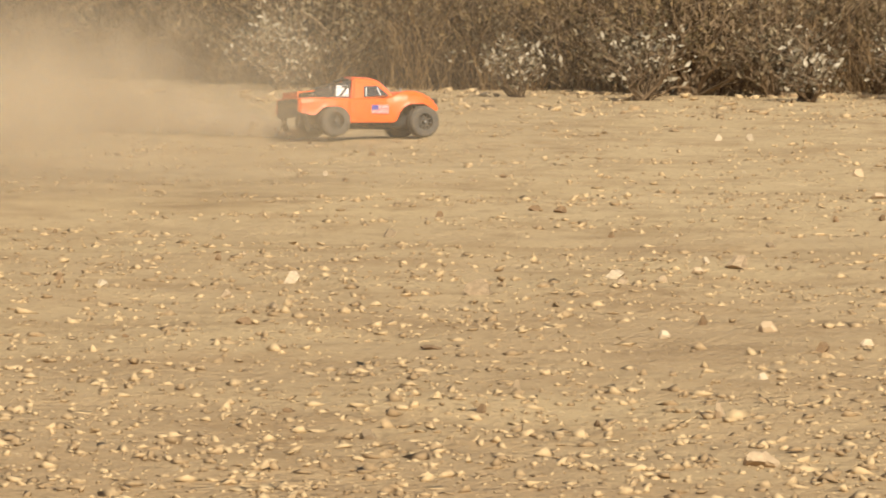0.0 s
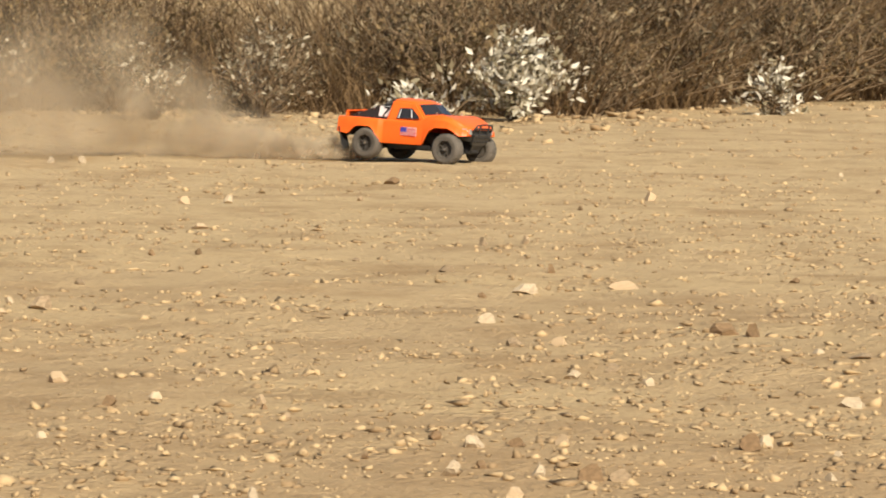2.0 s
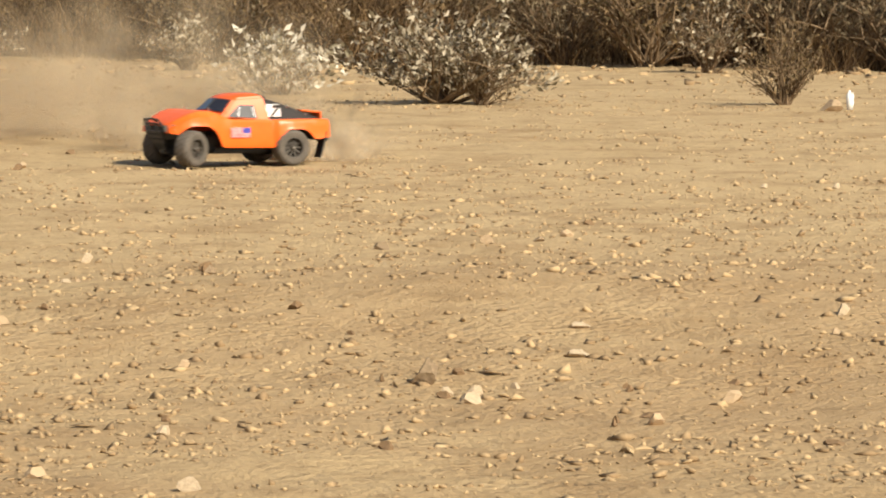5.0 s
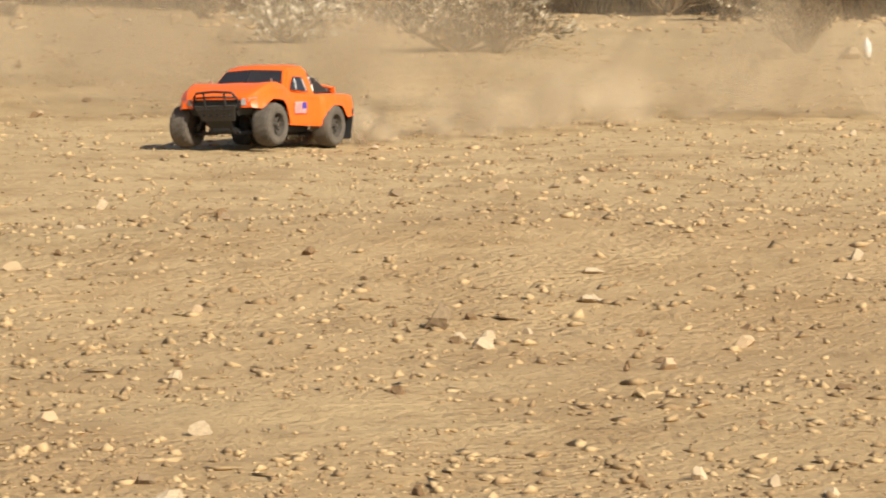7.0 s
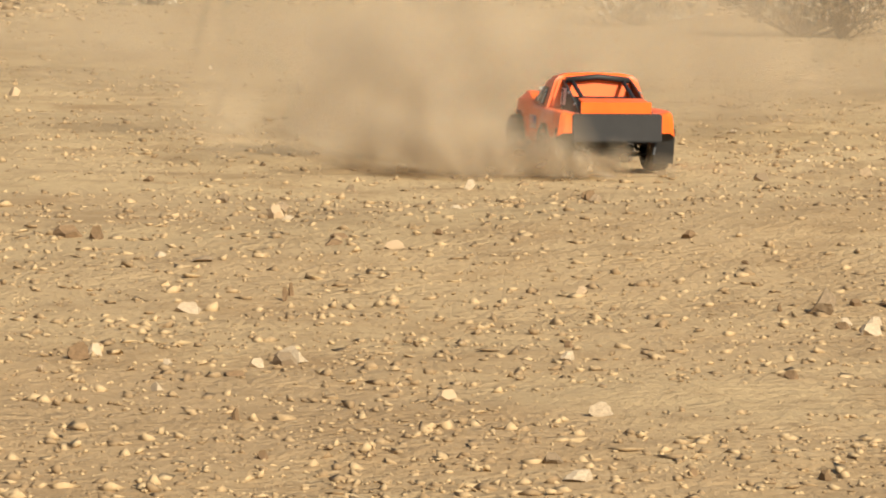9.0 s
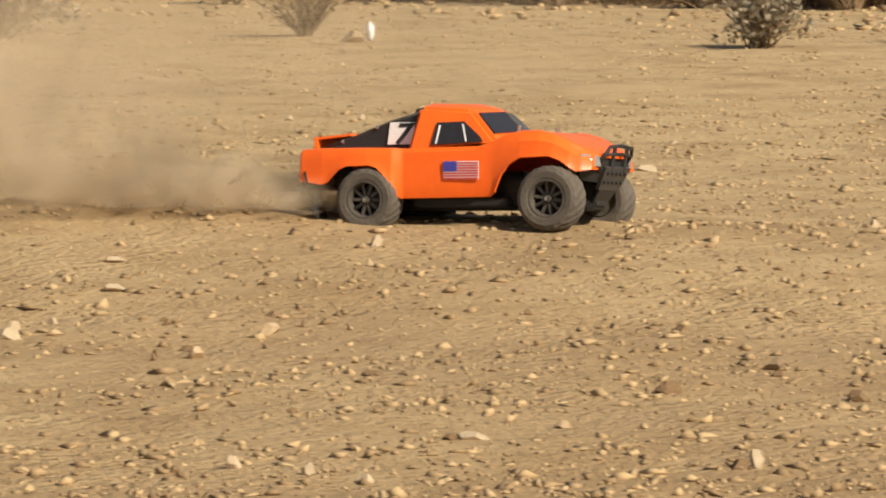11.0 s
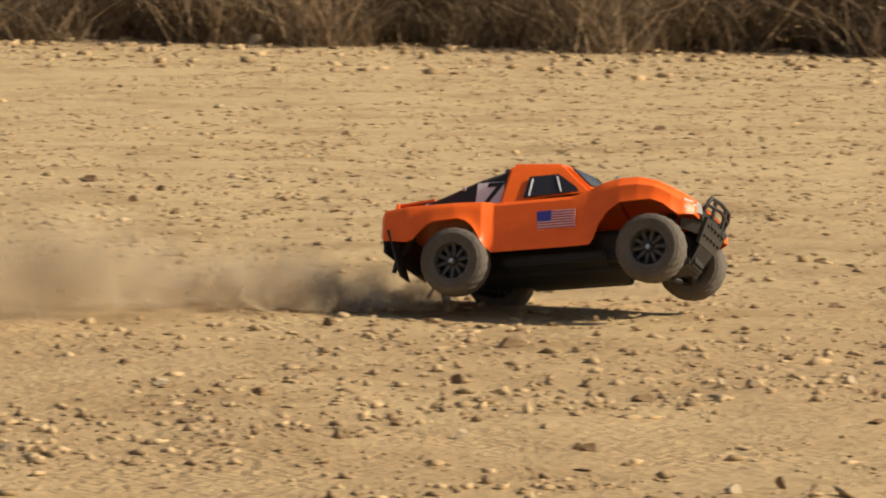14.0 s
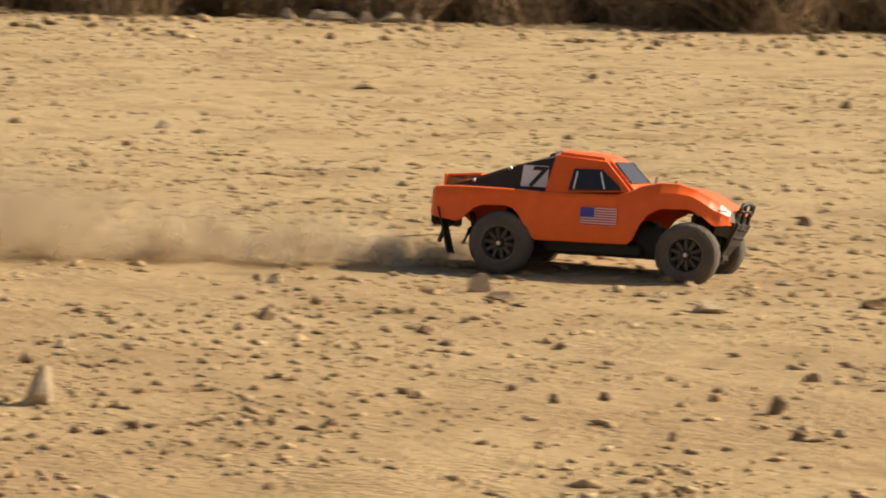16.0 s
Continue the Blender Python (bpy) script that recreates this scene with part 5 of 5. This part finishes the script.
# seconds, x, y, height, heading, pitch, roll
DRIVE = [
    (0, -4.000, 16.233, 0.000, 33.5, 1.0, -3.0),
    (0.5, -3.333, 16.263, 0.000, 20.0, 0.2, -1.4),
    (1, -2.817, 16.799, 0.000, -3.2, 3.2, -1.6),
    (1.5, -2.111, 17.088, 0.000, -18.9, 1.1, 0.2),
    (2, -1.507, 17.106, 0.000, -25.3, 2.4, -1.9),
    (2.5, -0.917, 17.121, 0.000, -36.5, -0.3, -2.9),
    (3, -0.146, 16.835, 0.000, -41.7, 2.2, -1.8),
    (3.2, 0.075, 16.634, 0.000, -53.6, -1.2, -3.8),
    (3.5, 0.407, 16.834, 0.000, -60.8, -1.5, -1.6),
    (3.7, 0.661, 16.834, 0.000, -72.2, -1.6, -3.1),
    (4, 1.006, 16.495, 0.000, -88.6, 1.7, -5.9),
    (4.2, 1.162, 15.842, 0.000, -97.0, 0.6, -1.6),
    (4.5, 1.351, 15.544, 0.000, -115.8, -0.4, 1.1),
    (4.7, 1.452, 15.287, 0.000, -124.5, 1.8, -0.6),
    (5, 1.200, 14.750, 0.000, -160.0, 0.0, 0.0),
    (5.3, 0.750, 14.900, 0.000, -225.0, 0.0, 0.0),
    (5.6, 1.000, 15.400, 0.000, -285.0, 0.0, 0.0),
    (5.9, 2.300, 15.000, 0.000, -300.0, 0.0, 0.0),
    (6.1, 2.950, 14.900, 0.000, -265.0, 0.0, 0.0),
    (6.35, 2.750, 14.700, 0.000, -190.0, 0.0, 0.0),
    (6.55, 2.050, 13.900, 0.000, -145.0, 0.0, 0.0),
    (6.8, 1.212, 12.894, 0.000, -126.7, -1.1, 1.2),
    (7, 1.098, 12.714, 0.000, -122.2, -2.8, 2.5),
    (7.2, 0.981, 12.621, 0.000, -117.5, -1.5, 1.9),
    (7.5, 0.825, 12.422, 0.000, -106.3, -0.7, 1.7),
    (7.8, 0.660, 11.924, 0.000, -92.9, -2.7, 1.8),
    (8, 0.586, 11.873, 0.000, -80.4, 1.0, 1.1),
    (8.2, 0.488, 11.394, 0.000, -67.4, -2.3, -1.3),
    (8.6, 0.750, 10.900, 0.000, -10.0, 0.0, 0.0),
    (8.9, 0.950, 11.100, 0.000, 70.0, 0.0, 0.0),
    (9.2, 0.600, 11.400, 0.000, 150.0, 0.0, 0.0),
    (9.5, 0.200, 11.000, 0.000, 225.0, 0.0, 0.0),
    (9.8, 0.300, 10.200, 0.000, 295.0, 0.0, 0.0),
    (10.1, 0.850, 9.250, 0.052, 325.0, 0.0, 0.0),
    (10.3, 1.141, 8.769, 0.101, 330.0, -2.6, -3.6),
    (10.5, 1.337, 8.570, 0.098, 325.4, -0.7, -5.5),
    (10.8, 1.672, 8.285, 0.085, 326.0, 1.9, -1.9),
    (11, 1.972, 8.242, 0.067, 324.5, -2.0, -4.3),
    (11.2, 2.122, 8.185, 0.062, 327.3, -3.8, -3.3),
    (11.5, 2.518, 7.727, 0.083, 335.4, -1.9, -1.5),
    (11.7, 2.914, 7.764, 0.058, 335.7, -1.7, -1.8),
    (12, 3.511, 7.602, 0.015, 337.7, 2.2, -3.5),
    (12.2, 3.707, 7.516, 0.005, 335.1, 1.5, -2.5),
    (12.5, 4.235, 7.073, -0.005, 327.3, -3.0, -1.0),
    (12.7, 4.547, 6.734, -0.000, 327.5, 1.5, -2.8),
    (13, 4.861, 6.369, -0.003, 320.5, 1.5, -4.8),
    (13.2, 5.120, 5.922, -0.003, 305.5, -2.0, -7.4),
    (13.5, 5.593, 5.405, -0.010, 299.9, -1.4, 0.3),
    (13.7, 6.204, 5.308, -0.023, 295.2, -8.4, -9.2),
    (14, 6.477, 4.894, 0.027, 290.6, -5.8, -11.2),
    (14.2, 6.650, 4.423, 0.049, 289.0, -2.2, -11.0),
    (14.5, 7.065, 3.832, 0.023, 283.8, 0.2, -8.0),
    (14.7, 7.417, 3.752, -0.001, 278.1, -2.2, -2.0),
    (15, 7.796, 3.160, -0.005, 277.0, 1.0, -2.6),
    (15.2, 8.118, 2.776, -0.010, 275.0, 1.1, -3.1),
    (15.5, 8.279, 2.059, -0.011, 270.0, -1.4, -4.3),
    (15.7, 8.441, 1.848, -0.013, 268.5, -2.3, -5.3),
    (16, 8.606, 1.117, -0.007, 265.0, 0.8, -1.4),
]


def drive(t):
    """Where the truck is: x, y, lift, heading, pitch, roll, from row to row."""
    ts = [r[0] for r in DRIVE]
    if t < 0:  # it came round from the near side of the lot
        past = [(-6.5, -6.5, 10.5), (-4.5, -3.9, 11.3), (-3.0, -4.5, 13.0), (-2.0, -5.0, 14.6), (-1.0, -5.2, 16.4), (-0.5, -4.9, 17.0), (0.0, DRIVE[0][1], DRIVE[0][2])]
        return [float(np.interp(t, [r[0] for r in past], [r[k] for r in past])) for k in (1, 2)] + [0, DRIVE[0][4], 0, 0]
    return [float(np.interp(t, ts, [r[k] for r in DRIVE])) for k in range(1, 7)]


# seconds and how far the springs are pressed together, in metres
TRAVEL = [(0, 0.016), (0.5, 0.018), (1.5, 0.006), (2, 0.006), (3, 0.008), (4.7, 0.010), (6.8, 0.014), (8.2, 0.012), (10.3, 0.012), (10.5, 0.012), (10.8, 0.010), (11.0, 0.009), (11.2, 0.007), (11.5, 0.0), (12.5, 0.0), (13.0, 0.002), (13.2, 0.002),
          (13.5, 0.003), (14.0, -0.001), (14.5, 0.0), (16, 0.003)]


def travel(t):
    return float(np.interp(t, [r[0] for r in TRAVEL], [r[1] for r in TRAVEL]))


# seconds and the body's lean over its springs, in degrees
LEAN = [(0, 0), (12.7, 0), (13.0, -5), (13.2, -8), (13.5, -2), (13.7, -7), (14.0, -7), (14.2, -6), (14.5, -7), (14.7, -8), (15.5, -9), (16, -4)]


def lean(t):
    return float(np.interp(t, [r[0] for r in LEAN], [r[1] for r in LEAN]))


def on_springs(t):
    """Where the body stands over its wheels."""
    return pose(0, 0, -travel(t) - 0.115 * abs(math.sin(radians(lean(t)))), lean(t), 0, 0)


def level(x, y):
    return float(ground_z(np.array(x), np.array(y)))


def motions():
    walk(TRUCK, [(t, pose(x, y, (z if t > 10 else level(x, y)), roll, pitch, head) @ on_springs(t)) for t, x, y, z, head, pitch, roll in DRIVE])
    # wheels: roll by the way gone, front ones steer with the turn
    steps = [i / FPS for i in range(16 * FPS + 1)]
    spun, last, rolled = 0.0, drive(0), []
    for t in steps:
        now = drive(t)
        spun += min(78.0, math.degrees(math.hypot(now[0] - last[0], now[1] - last[1]) / WHEEL))
        rolled.append(spun)
        last = now
    for i, wheel in enumerate(WHEELS):
        x, y = (-AXLE, AXLE)[i // 2], (-TRACK, TRACK)[i % 2]
        rows = []
        for t, q in zip(steps, rolled):
            turn = drive(t + 0.15)[3] - drive(t - 0.15 if t > 0.15 else 0)[3]
            steer = max(-26.0, min(26.0, -turn * 0.5)) if i > 1 else 0.0
            rows.append((t, on_springs(t).inverted() @ Matrix.Translation((x, y, WHEEL)) @ pose(0, 0, 0, 0, 0, steer) @ pose(0, 0, 0, 0, q + 40 * i, 0)))
        walk(wheel, rows)
    # dust: each puff follows the truck's way, later and later
    for lag, puff in PUFFS:
        rows = []
        for k in range(33):
            t = k / 2
            x, y, *_, = drive(t - lag)
            head = drive(t - lag)[3]
            back = 0.20
            x, y = x - back * math.cos(radians(head)), y - back * math.sin(radians(head))
            rows.append((t, pose(x, y, level(x, y), 0, 0, 20 * t)))
        walk(puff, rows)


motions()
